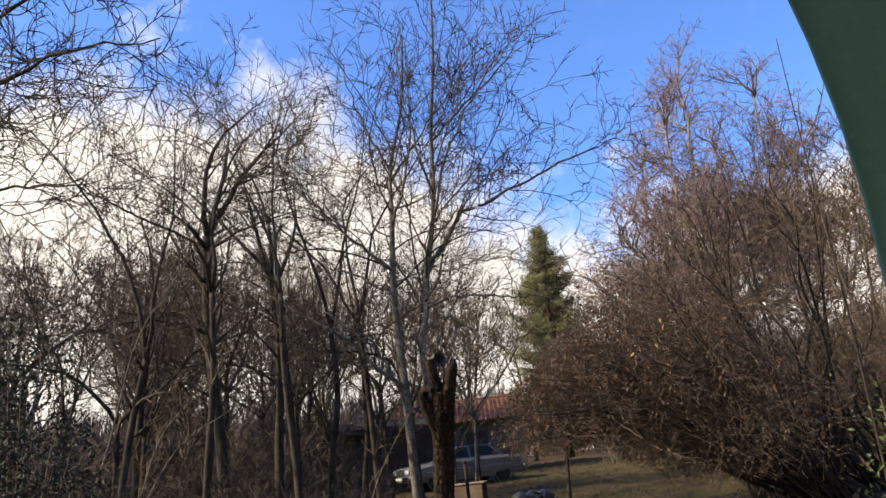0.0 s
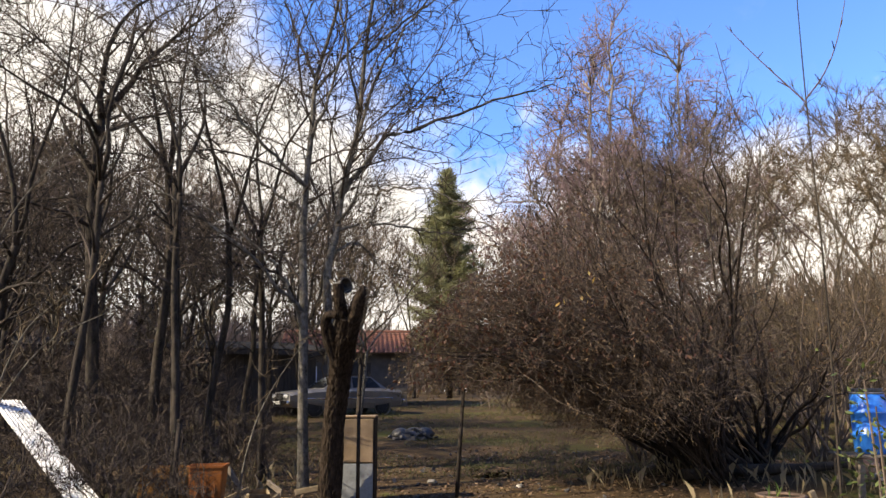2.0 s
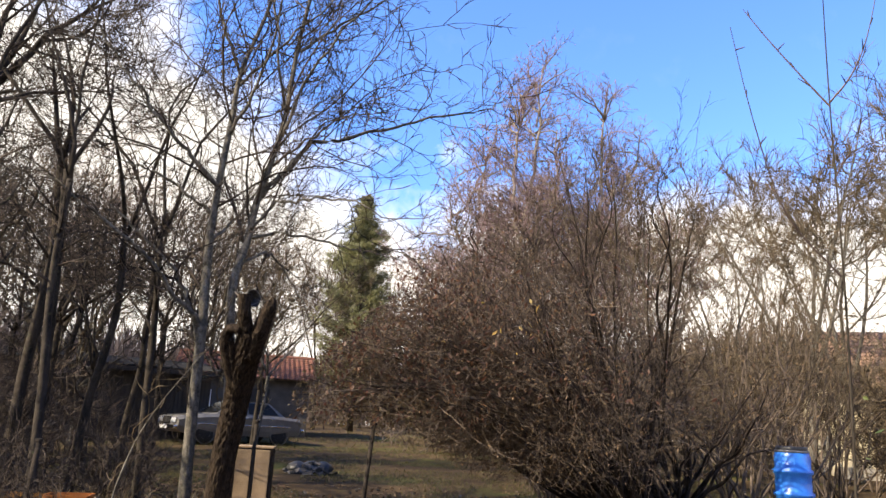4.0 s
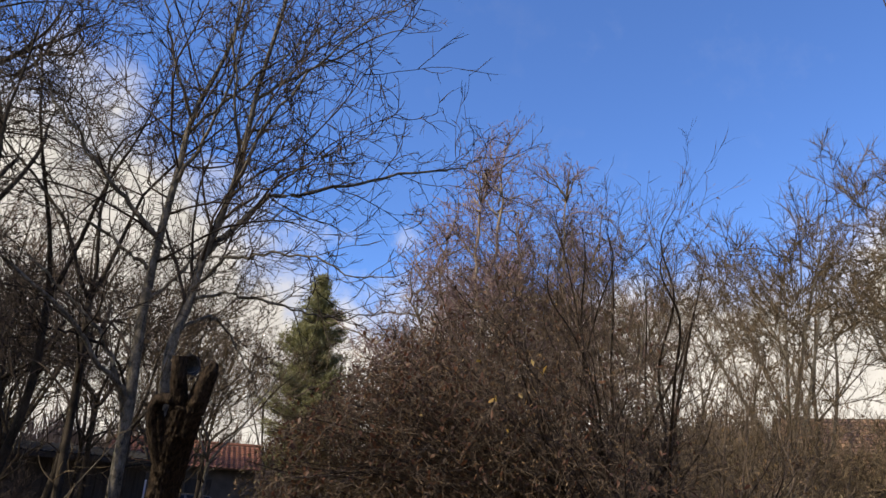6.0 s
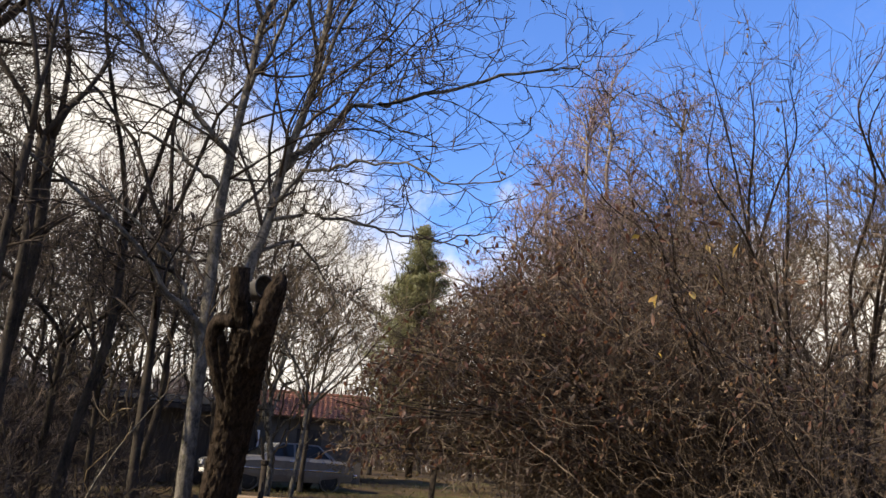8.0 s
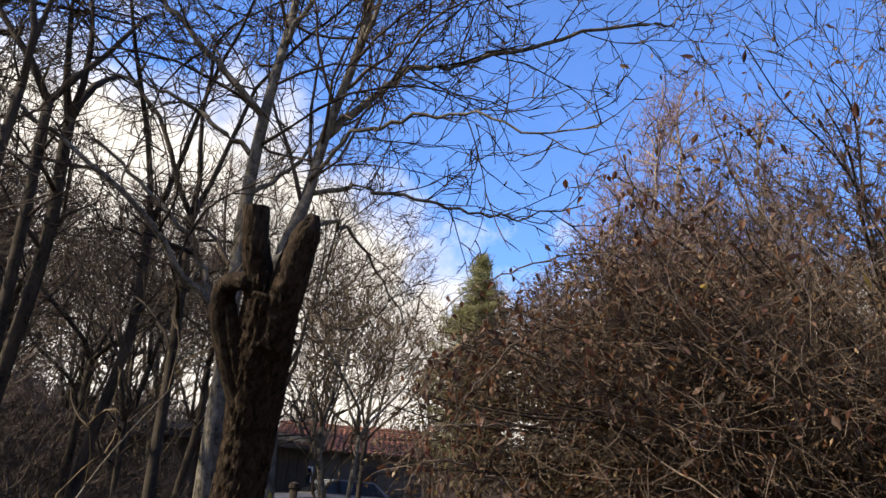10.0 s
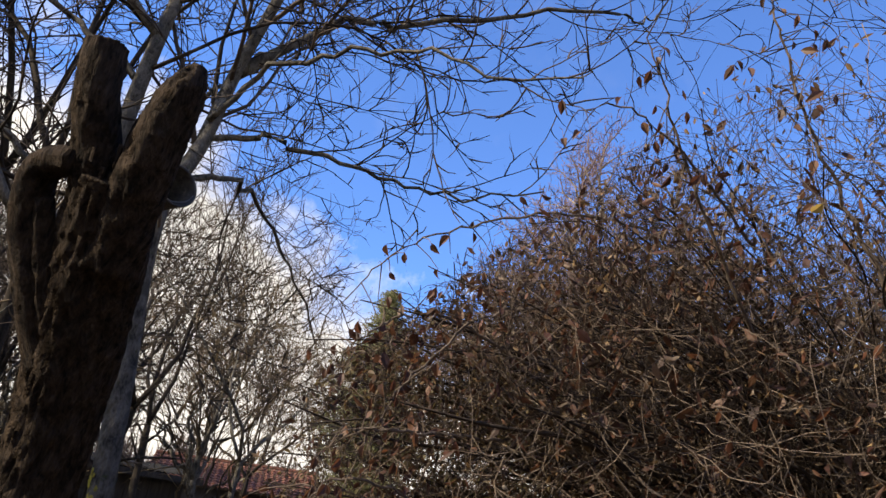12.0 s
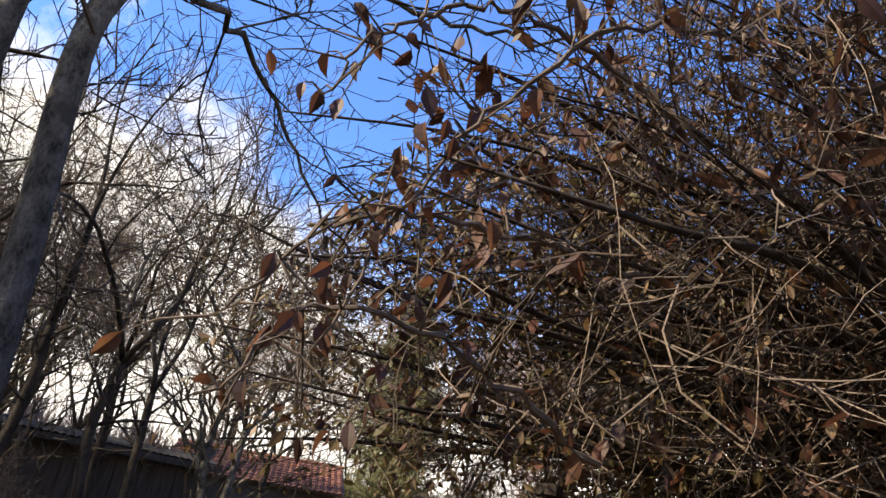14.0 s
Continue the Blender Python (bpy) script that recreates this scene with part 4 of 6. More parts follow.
def leaf(V, F, p, d, up, long, wide, curl):
    """An ovate pointed leaf folded along its rib and curled at the tip."""
    d = d.normalized()
    s = d.cross(up)
    s = s.normalized() if s.length > 1e-4 else Vector((1, 0, 0))
    n = s.cross(d)
    i = len(V)
    for t, w in ((0.22, 0.34), (0.5, 0.5), (0.78, 0.30)):
        c = p + d * (t * long) - n * (curl * t * t * 0.5 * long)
        V += [c + s * (w * wide) + n * (abs(curl) * w * wide), c, c - s * (w * wide) + n * (abs(curl) * w * wide)]
    V += [p, p + d * long - n * (curl * 0.6 * long)]
    F += [(i + 9, i, i + 1), (i + 9, i + 1, i + 2), (i, i + 3, i + 4, i + 1), (i + 1, i + 4, i + 5, i + 2), (i + 3, i + 6, i + 7, i + 4), (i + 4, i + 7, i + 8, i + 5), (i + 6, i + 10, i + 7), (i + 7, i + 10, i + 8)]


FINE_BRUSH = Habit((0.20, 0.12, 0.09, 0.09), (0.24, 0.36, 0.42, 0.3), (0.02, 0.05, 0.05, 0.02), (4.2, 4.6, 2.6, 0), (42, 48, 50, 40), (0.32, 0.42, 0.46, 0.4), (0.16, 0.10, 0.1, 0), (0.40, 0.5, 0.7, 0.6), 3, least=0.0016)
BRUSH = Habit((0.20, 0.12, 0.09, 0.09), (0.24, 0.34, 0.40, 0.3), (0.01, 0.03, 0.03, 0.02), (4.2, 4.7, 2.6, 0), (42, 48, 50, 40), (0.36, 0.44, 0.48, 0.4), (0.16, 0.10, 0.1, 0), (0.36, 0.5, 0.7, 0.6), 3, least=0.0019)
WAND = Habit((0.30, 0.24, 0.2, 0.2), (0.10, 0.18, 0.22, 0.3), (0.02, 0.08, 0.09, 0.05), (3.4, 4.2, 3.0, 0), (30, 36, 42, 40), (0.32, 0.42, 0.45, 0.4), (0.25, 0.12, 0.1, 0), (0.5, 0.55, 0.6, 0.6), 3, least=0.0025)


UPRIGHT = Habit((0.20, 0.16, 0.13, 0.12), (0.16, 0.26, 0.30, 0.3), (0.02, 0.06, 0.07, 0.05), (4.6, 5.2, 3.2, 0), (36, 42, 46, 40), (0.28, 0.38, 0.45, 0.4), (0.25, 0.12, 0.1, 0), (0.45, 0.55, 0.6, 0.6), 3, least=0.0022)
FAR_BRUSH = Habit((0.6, 0.4, 0.35, 0.3), (0.08, 0.18, 0.26, 0.3), (0.02, 0.05, 0.06, 0.05), (3.4, 3.2, 1.0, 0), (34, 40, 42, 40), (0.36, 0.46, 0.5, 0.4), (0.15, 0.1, 0.1, 0), (0.5, 0.6, 0.75, 0.6), 3, least=0.006)


def in_path(p):
    """The trodden way, kept free."""
    return (p.y < 10.7 and -1.3 < p.x < -0.10 + 0.05 * max(0.0, 8.6 - p.y)) or (p - Vector((-0.72, 9.95, 1.7))).length < 0.95


def near_end(p):
    """Within arm's reach of where the path ends."""
    return (p - Vector((-0.72, 9.95, 1.7))).length < 1.25


def shrub(name, seed, root, tips, habit, label, stem_mat, twig_mat, sag=0.5, r0=0.022, group="", leaves=(), spread=0.2, keep_in=None, sprays=(0, 0.2, 0.002)):
    """Stems that rise from one root and arch over to their tips, with twigs and clinging leaves."""
    rng = random.Random(seed)
    foot = Vector((root[0], root[1], ground_z(*root)))
    ob = base(name, Matrix.Translation(foot), label, "shrub", group)
    fine = []

    def shake():
        return Vector([rng.gauss(0, 0.045) for _ in range(3)])

    for tip in tips:
        a = foot + Vector((rng.gauss(0, spread), rng.gauss(0, spread), -0.05))
        b = Vector(tip)
        far = (b - a).length
        mid = a.lerp(b, 0.5) + Vector((rng.gauss(0, 0.05 * far), rng.gauss(0, 0.05 * far), sag * far * rng.uniform(0.4, 1.1) * 0.3))
        q = a.lerp(mid, 0.5) + Vector((rng.gauss(0, 0.03 * far), rng.gauss(0, 0.03 * far), 0.06))
        lines = []
        pts, rads, ways, long = trunk_line(lines, [a, q, mid.lerp(q, 0.45) + shake(), mid, mid.lerp(b, 0.3) + Vector((0, 0, sag * 0.13)) + shake(), mid.lerp(b, 0.6) + Vector((0, 0, sag * 0.18)) + shake(), mid.lerp(b, 0.82) + Vector((0, 0, sag * 0.1)) + shake(), b], r0 * rng.uniform(0.7, 1.3), 0.0025, 5, 0.2)
        V, F = [], []
        tube(V, F, [p - foot for p in pts], rads, 7)
        link_mesh("stem", V, F, stem_mat, ob, smooth=True)
        sub = []
        branch_along(rng, sub, pts, rads, ways, long, 0, habit)
        for li in sub:
            stray = False
            keep = [not in_path(p) and (keep_in is None or stray or keep_in(p)) for p in li[0]]
            cut = keep.index(False) if False in keep else len(keep)
            if cut >= 2:
                fine.append((li[0][:cut], li[1][:cut], li[2]))
    V, F = lines_to_mesh(fine)
    twiglets(V, F, rng, [li for li in fine if not any(near_end(p) for p in li[0])], *sprays)
    link_mesh("brushy_crown", [v - foot for v in V], F, twig_mat, ob)
    for count, mat, long, zone, lname in leaves:
        LV, LF = [], []
        pool = [p for li in fine if li[2] >= 1 for p in li[0][1:] if zone(p)]
        for _ in range(count if pool else 0):
            p = rng.choice(pool)
            d = Vector((rng.gauss(0, 0.7), rng.gauss(0, 0.7), rng.gauss(-0.75, 0.45)))
            L = long * rng.uniform(0.6, 1.35)
            reach = (p - Vector((-0.72, 9.95, 1.7))).length
            if not in_path(p) and (reach > 2.0 or long > 0.055 or rng.random() < 0.35):
                (leaf if p.y < 11.7 and p.x < 0.8 else leaf_small)(LV, LF, p - foot, d, Vector((rng.gauss(0, 1), rng.gauss(0, 1), rng.gauss(0, 1))), L, L * rng.uniform(0.3, 0.52), rng.uniform(-0.35, 0.5))
        if LV:
            tagged(link_mesh(lname, LV, LF, mat, ob), kind="stuff")
    return ob


def dome_tips(seed, count, centre, radii, low=0.0, az=(0, 360)):
    rng, out = random.Random(seed), []
    for k in range(count):
        a = radians(az[0] + (az[1] - az[0]) * (k + rng.random()) / count)
        e = radians(rng.uniform(low, 80))
        s = rng.uniform(0.8, 1.06)
        out.append((centre[0] + radii[0] * s * math.cos(a) * math.cos(e), centre[1] + radii[1] * s * math.sin(a) * math.cos(e), centre[2] + radii[2] * s * math.sin(e)))
    return out


def far_woods():
    """Leafless woodland far off, as thousands of thin uneven stems and sprays."""
    rng = random.Random(77)
    V, F = [], []
    for _ in range(80000):
        a = rng.uniform(-1.35, 1.35)
        r = rng.uniform(55, 78)
        x, y = r * math.sin(a), 6 + r * math.cos(a)
        z = ground_z(x, y)
        west, east = min(1.0, max(0.0, (-a - 0.12) / 0.25)), min(1.0, max(0.0, (a - 0.08) / 0.3))
        h = (6.4 + 1.4 * west + 3.2 * east + 2.2 * noise.noise(Vector((a * 7, 0, 3))) + 2.0 * noise.noise(Vector((a * 25, 0, 9)))) * rng.uniform(0.35, 1.12)
        b = rng.uniform(0, 0.8) * h
        s = Vector((math.cos(a), -math.sin(a), 0)) * rng.uniform(0.02, 0.075)
        p = Vector((x, y, z + b))
        tip = Vector((x + rng.gauss(0, 0.5), y + rng.gauss(0, 0.5), z + b + (h - b) * rng.uniform(0.6, 1.0)))
        i = len(V)
        V += [p - s, p + s, tip]
        F.append((i, i + 1, i + 2))
    tagged(link_mesh("far_woods", V, F, WOODS), "brown leafless woodland on the horizon, paled to imitate haze", "woodland", kind="stuff")


far_woods()
def west_edge(z):
    """How far west the leafy shrub reaches at a height: a rounded shoulder."""
    return -1.10 + 0.42 * max(0.0, min(z, 2.5) - 1.9) + 1.10 * max(0.0, z - 2.5)


def leafy_dome(p):
    """The arching shrub's mass: open beneath, where only bare stems pass."""
    under = 1.68 - 0.62 * max(0.0, p.x) + 0.2 * noise.noise(p * 2.3)
    return p.z > max(1.05, under) and p.x > west_edge(p.z) - 0.45 * min(1.0, max(0.0, p.y - 11.3)) + 0.18 * noise.noise(p * 1.9)


def bare_foot(p):
    """Twigs begin above the bare lower stems."""
    return p.z > 1.45 + 0.3 * noise.noise(p * 1.7)


# large arching shrub with withered leaves, beside the path
tips = dome_tips(61, 34, (0.0, 11.75, 1.95), (1.35, 0.95, 1.25), -4, (80, 330)) + [(-1.3, 11.5, 2.2), (-1.35, 11.8, 2.0), (-1.2, 11.4, 2.45), (-1.3, 12.1, 2.4), (-1.25, 11.6, 1.85), (-0.9, 11.5, 2.6), (-0.8, 11.8, 2.8), (-1.1, 12.0, 2.6)]
tips += dome_tips(67, 20, (-0.2, 12.5, 1.8), (1.25, 0.8, 1.4), 0, (80, 290))
tips += dome_tips(69, 16, (1.0, 11.5, 1.9), (1.3, 1.0, 1.9), 5, (60, 330))
big_shrub = shrub("shrub", 62, (3.4, 13.1), tips, BRUSH, "large tangled shrub with arching stems and withered brown leaves", DARK_STEM, BUSH_STEM, 0.5, 0.028, spread=0.28,
      leaves=[(21000, BROWN_LEAF, 0.042, lambda p: p.z > 1.2 and p.x < 2.4 and not near_end(p), "withered_leaves"), (7000, OLIVE_LEAF, 0.038, lambda p: -1.8 < p.x < 0.2 and p.y > 11.5 and p.z < 2.7, "olive_leaves"),
              (60, RUSSET_LEAF, 0.072, lambda p: p.x < -0.5 and 10.9 < p.y < 11.9 and p.z > 1.7, "russet_leaves"), (2600, RUSSET_LEAF, 0.060, lambda p: p.x < 1.0 and p.y < 12.4 and p.z > 1.7 and not near_end(p), "hanging_leaves")],
      keep_in=leafy_dome, sprays=(5500, 0.12, 0.0016))
# the nearer shrub, whose wands hang over the path's end
tips = dome_tips(68, 12, (0.05, 11.12, 2.2), (0.42, 0.18, 0.65), 10)
tips += dome_tips(66, 14, (0.75, 11.05, 2.0), (0.95, 0.5, 1.75), 10, (60, 330)) + [(-0.5, 11.02, 2.7), (-0.3, 11.05, 3.0), (-0.1, 10.98, 2.6), (-0.6, 11.1, 2.4), (0.0, 11.0, 3.1), (-0.35, 11.0, 2.3), (-0.2, 11.1, 2.2), (0.1, 11.05, 2.5), (0.3, 11.0, 2.9), (0.35, 11.1, 2.3), (-0.15, 11.15, 2.85), (0.15, 11.2, 3.3)]
tips += dome_tips(65, 15, (1.5, 10.1, 1.6), (1.25, 1.45, 2.0), 0, (90, 330)) + [(0.4, 9.65, 3.6), (0.12, 9.4, 2.2), (0.6, 8.5, 2.45), (0.64, 8.4, 2.5)]
shrub("shrub", 60, (2.9, 12.1), tips, FINE_BRUSH, "dense tangled shrub hung with withered brown leaves", DARK_STEM, BUSH_STEM, 0.45, 0.0085, spread=0.25,
      leaves=[(9000, BROWN_LEAF, 0.031, lambda p: p.z > 1.1 and not near_end(p), "withered_leaves"), (1500, RUSSET_LEAF, 0.056, lambda p: p.z > 2.0 and not near_end(p), "hanging_leaves"), (22, YELLOW_LEAF, 0.055, lambda p: p.x < 1.0 and p.y < 9.8 and p.z < 2.8, "yellow_leaves")],
      keep_in=lambda p: leafy_dome(p) or (p.y < 10.4 and p.z > 1.25), sprays=(4500, 0.10, 0.0010))


def leafy_sprays(owner):
    """Thin shoots at the open side of the shrub with a few large hanging leaves."""
    rng = random.Random(8)
    foot = owner.matrix_basis.translation
    LV, LF = [], []
    for controls in ([(0.1, 11.25, 2.75), (-0.42, 11.05, 2.56), (-0.68, 11.0, 2.3), (-0.83, 11.0, 2.05), (-0.93, 11.0, 1.76)], [(-0.3, 11.3, 2.1), (-0.6, 11.1, 2.06), (-0.84, 11.0, 2.03), (-1.0, 11.0, 1.94), (-1.12, 11.0, 1.78)],
                     [(-0.2, 11.2, 2.4), (-0.6, 11.05, 2.52), (-0.8, 10.97, 2.47), (-0.93, 10.95, 2.36), (-1.0, 10.95, 2.22)], [(-0.4, 11.3, 1.7), (-0.7, 11.1, 1.82), (-0.95, 11.0, 1.84), (-1.06, 11.0, 1.68)],
                     [(0.4, 11.35, 3.2), (-0.1, 11.15, 3.12), (-0.5, 11.05, 2.97), (-0.85, 11.0, 2.76), (-1.04, 11.0, 2.5)], [(0.5, 10.7, 2.5), (0.2, 10.45, 2.9), (0.06, 10.3, 3.12), (-0.04, 10.25, 3.4)],
                     [(0.9, 10.5, 2.7), (0.6, 10.35, 3.15), (0.45, 10.25, 3.5), (0.38, 10.2, 3.75)], [(0.7, 11.0, 3.0), (0.3, 10.8, 3.3), (0.0, 10.7, 3.42), (-0.25, 10.65, 3.3)]):
        pts = curve_points(controls, 8)
        pts = [p + Vector([rng.gauss(0, 0.006) for _ in range(3)]) for p in pts]
        V, F = [], []
        tube(V, F, [p - foot for p in pts], [0.008 - 0.006 * i / len(pts) for i in range(len(pts))], 6)
        for _ in range(26):
            p = pts[rng.randrange(3, len(pts))]
            q = p + Vector((rng.gauss(0, 0.07), rng.gauss(0, 0.06), rng.gauss(-0.01, 0.06)))
            tube(V, F, [p - foot, p.lerp(q, 0.6) + Vector((0, 0, 0.01)) - foot, q - foot], [0.003, 0.002, 0.0012], 4)
            if rng.random() < 0.5:
                L = rng.uniform(0.032, 0.06)
                leaf(LV, LF, q - foot, Vector((rng.gauss(0, 0.4), rng.gauss(0, 0.4), -1)), Vector((rng.gauss(0, 0.5), -1, rng.gauss(0, 0.3))), L, L * rng.uniform(0.45, 0.62), rng.uniform(0.3, 1.1))
        link_mesh("shoot", V, F, BUSH_STEM, owner)
    tagged(link_mesh("large_leaves", LV, LF, RUSSET_LEAF, owner, "large russet hanging leaves"), kind="stuff")


leafy_sprays(big_shrub)
# tall upright shrubs with dark stems that fan from their feet
tips = [(1.2, 9.4, 3.95), (2.2, 9.2, 4.1), (1.6, 9.8, 4.35), (1.0, 10.2, 3.8), (1.33, 9.84, 4.5), (1.69, 9.46, 4.2), (2.5, 9.7, 4.6), (2.0, 10.2, 4.5), (2.9, 10.0, 4.2), (3.2, 10.6, 4.0), (0.8, 9.9, 3.5), (1.9, 10.9, 4.5), (2.6, 10.8, 4.4)]
shrub("shrub", 59, (3.0, 12.3), tips, UPRIGHT, "tall upright leafless shrub with dark stems fanning from its foot", DARK_STEM, BUSH_STEM, 0.12, 0.030, "upright shrubs", spread=0.14,
      leaves=[(500, BROWN_LEAF, 0.038, lambda p: p.z > 2.6 and not near_end(p), "withered_leaves")], keep_in=bare_foot, sprays=(3500, 0.16, 0.0022))
tips = dome_tips(63, 20, (3.5, 12.3, 1.4), (2.0, 1.4, 1.95), 14)
shrub("shrub", 64, (3.9, 13.4), tips, UPRIGHT, "tall upright leafless shrub with dark stems fanning from its foot", DARK_STEM, BUSH_STEM, 0.12, 0.032, "upright shrubs", spread=0.20,
      leaves=[(1300, BROWN_LEAF, 0.05, lambda p: p.z > 1.8, "withered_leaves")], keep_in=bare_foot, sprays=(2500, 0.16, 0.0022))
# fawn wand-like shrubs further east
for k, (x, y, w, h) in enumerate([(4.9, 13.4, 1.9, 4.4), (6.6, 15.0, 2.1, 4.8), (2.6, 15.2, 1.6, 3.8), (8.6, 17.0, 2.3, 5.2)]):
    shrub("shrub", 70 + k, (x, y), dome_tips(80 + k, 24, (x, y, 1.2), (w, w * 0.8, h - 1.2), 15), WAND, "fawn-coloured leafless shrub with many upright wands", BUSH_STEM, TWIG_PALE, 0.1, 0.02, "fawn shrubs", spread=0.16,
          leaves=[(900, BROWN_LEAF, 0.05, lambda p: p.z > 1.6, "withered_leaves")], keep_in=bare_foot, sprays=(5000, 0.18, 0.0026))


def leaning_stem(seed, foot, bend, tip, r):
    """A slim dead stem that leans across the thicket."""
    rng, lines = random.Random(seed), []
    trunk_line(lines, [(foot[0], foot[1], ground_z(*foot) - 0.03), Vector((foot[0], foot[1], 0.3)).lerp(Vector(bend), 0.55) + Vector((rng.gauss(0, 0.06), 0, 0)), bend, tip], r, 0.004, 6, 0.3)
    pts = lines[0][0]
    for k in range(7, len(pts) - 1, 2):
        d = (pts[k + 1] - pts[k]).normalized() + Vector((rng.gauss(0, 0.6), rng.gauss(0, 0.6), rng.gauss(0.2, 0.4)))
        grow(rng, lines, pts[k], d.normalized(), rng.uniform(0.3, 0.8), r * 0.35, 2, LIMB)
    set_tree("sapling", lines, foot[0], foot[1], "slim pale leaning sapling at the edge of the thicket", ASH_BARK, TWIG_PALE, "leaning saplings", 0.008, "sapling")


leaning_stem(1, (-6.7, 9.8), (-5.48, 9.8, 3.65), (-4.75, 9.9, 4.7), 0.022)
leaning_stem(2, (-6.3, 9.7), (-5.15, 9.8, 2.39), (-4.55, 9.9, 2.95), 0.018)
leaning_stem(3, (-6.4, 10.0), (-4.95, 9.8, 2.2), (-4.2, 9.8, 2.6), 0.018)
leaning_stem(4, (-7.3, 9.8), (-6.93, 9.8, 3.1), (-6.4, 9.9, 5.2), 0.024)
leaning_stem(5, (-3.1, 10.9), (-2.75, 11.0, 1.7), (-2.2, 11.2, 2.6), 0.015)
# low brushwood among the thicket
brush = shrub("brushwood", 90, (-5.2, 11.6), dome_tips(91, 13, (-5.2, 11.6, 0.5), (1.3, 1.1, 1.3), 5), BRUSH, "tangled leafless brushwood under the trees", BUSH_STEM, TWIG, 0.25, 0.013, "brushwood", spread=0.5, sprays=(3000, 0.24, 0.0028))
tall_brush = shrub("brushwood", 92, (-7.4, 17.4), dome_tips(93, 12, (-7.4, 17.4, 0.8), (1.6, 1.4, 2.3), 15), FAR_BRUSH, "tangled leafless brushwood under the trees", BUSH_STEM, WOODS, 0.1, 0.016, "brushwood", spread=0.6, sprays=(3000, 0.30, 0.0036))
for x, y, s, turn in [(-3.6, 12.4, 0.75, 120), (-8.0, 12.6, 1.2, 200), (-3.9, 14.6, 0.8, 300), (-9.6, 11.2, 1.3, 90), (-4.6, 10.0, 0.7, 45), (-7.9, 15.6, 1.4, 160), (-9.0, 9.2, 1.3, 30), (-3.5, 10.2, 0.55, 15), (-5.0, 8.6, 0.95, 100), (-6.2, 7.6, 1.1, 200), (-4.4, 11.0, 0.75, 260), (-7.6, 11.0, 1.3, 50), (-5.4, 13.4, 1.1, 35), (-6.6, 16.4, 1.4, 310), (-8.6, 17.6, 1.6, 65), (-10.6, 15.2, 1.6, 145), (-7.0, 19.2, 1.6, 20)]:
    copy_thing(brush, Matrix.Translation((x, y, ground_z(x, y))) @ pose(0, 0, 0, 0, 0, turn) @ Matrix.Scale(s, 4))
BRUSH_SPOTS = [(-9.6, 20.5, 1.1, 70), (-12.0, 16.8, 1.1, 150), (-14.5, 22.0, 1.2, 40), (-13.0, 13.0, 1.1, 280), (-8.4, 20.0, 1.1, 15), (-15.8, 19.0, 1.4, 75), (-9.8, 17.6, 1.0, 300), (0.5, 34.0, 1.0, 110), (3.0, 33.0, 1.1, 200),
               (16.0, 19.5, 1.7, 130), (12.6, 14.6, 1.4, 200), (9.4, 13.4, 1.1, 40), (17.5, 23.0, 2.0, 310), (5.5, 30.0, 1.2, 290), (8.5, 30.0, 1.3, 45), (-16.5, 26.0, 1.0, 120), (-19.5, 30.0, 1.1, 190), (11.8, 18.6, 1.2, 75), (13.2, 22.0, 1.4, 250), (3.6, 18.4, 1.0, 15), (5.8, 19.6, 1.2, 130), (8.2, 21.0, 1.4, 230),
               (10.2, 16.0, 1.2, 320), (10.6, 24.6, 1.6, 60), (5.0, 24.6, 1.2, 170), (13.8, 17.0, 1.4, 10), (7.4, 25.8, 1.4, 95), (-13.6, 25.4, 0.8, 140), (2.2, 38.5, 1.2, 100),
               (2.0, 29.6, 1.0, 280), (4.0, 30.5, 1.4, 140), (9.4, 33.0, 1.8, 170), (12.0, 30.0, 1.9, 280), (-11.2, 21.8, 0.9, 125), (-7.6, 22.6, 0.7, 205)]
fawn_brush = shrub("brushwood", 94, (4.2, 17.0), dome_tips(95, 13, (4.2, 17.0, 0.8), (1.6, 1.4, 2.3), 10), FAR_BRUSH, "fawn leafless brushwood behind the shrubs", BUSH_STEM, TWIG_PALE, 0.1, 0.016, "fawn brushwood", spread=0.6, sprays=(6500, 0.30, 0.0045))
for x, y, s, turn in BRUSH_SPOTS:
    copy_thing(fawn_brush if x > 1 else tall_brush, Matrix.Translation((x, y, ground_z(x, y))) @ pose(0, 0, 0, 0, 0, turn) @ Matrix.Scale(s, 4))


# ---- buildings ----
def tile_roof(parent, name, m, long, slope, tilt, mat, tile=(0.22, 0.30)):
    """A roof plane with rows of overlapping tiles as real steps; origin at the eave's west end, rows rising away."""
    rows, cols = int(slope / tile[1]), int(long / tile[0])
    V, F = [], []
    for r in range(rows):
        for c in range(cols):
            x0, x1, y0, y1 = c * tile[0], (c + 1) * tile[0] - 0.015, r * tile[1] - 0.05, (r + 1) * tile[1]
            xm = (x0 + x1) / 2
            i = len(V)
            for x, lift in ((x0, 0.0), (xm, 0.045), (x1, 0.0)):
                V += [(x, y0, 0.035 + lift), (x, y1, 0.0 + lift), (x, y0, 0.0 + lift)]
            F += [(i, i + 3, i + 4, i + 1), (i + 3, i + 6, i + 7, i + 4), (i, i + 2, i + 5, i + 3), (i + 3, i + 5, i + 8, i + 6)]
    turn = Matrix.Rotation(radians(tilt), 4, "X")
    ob = link_mesh(name, [(m @ turn @ Vector(v)) for v in V], F, mat, parent)
    return ob


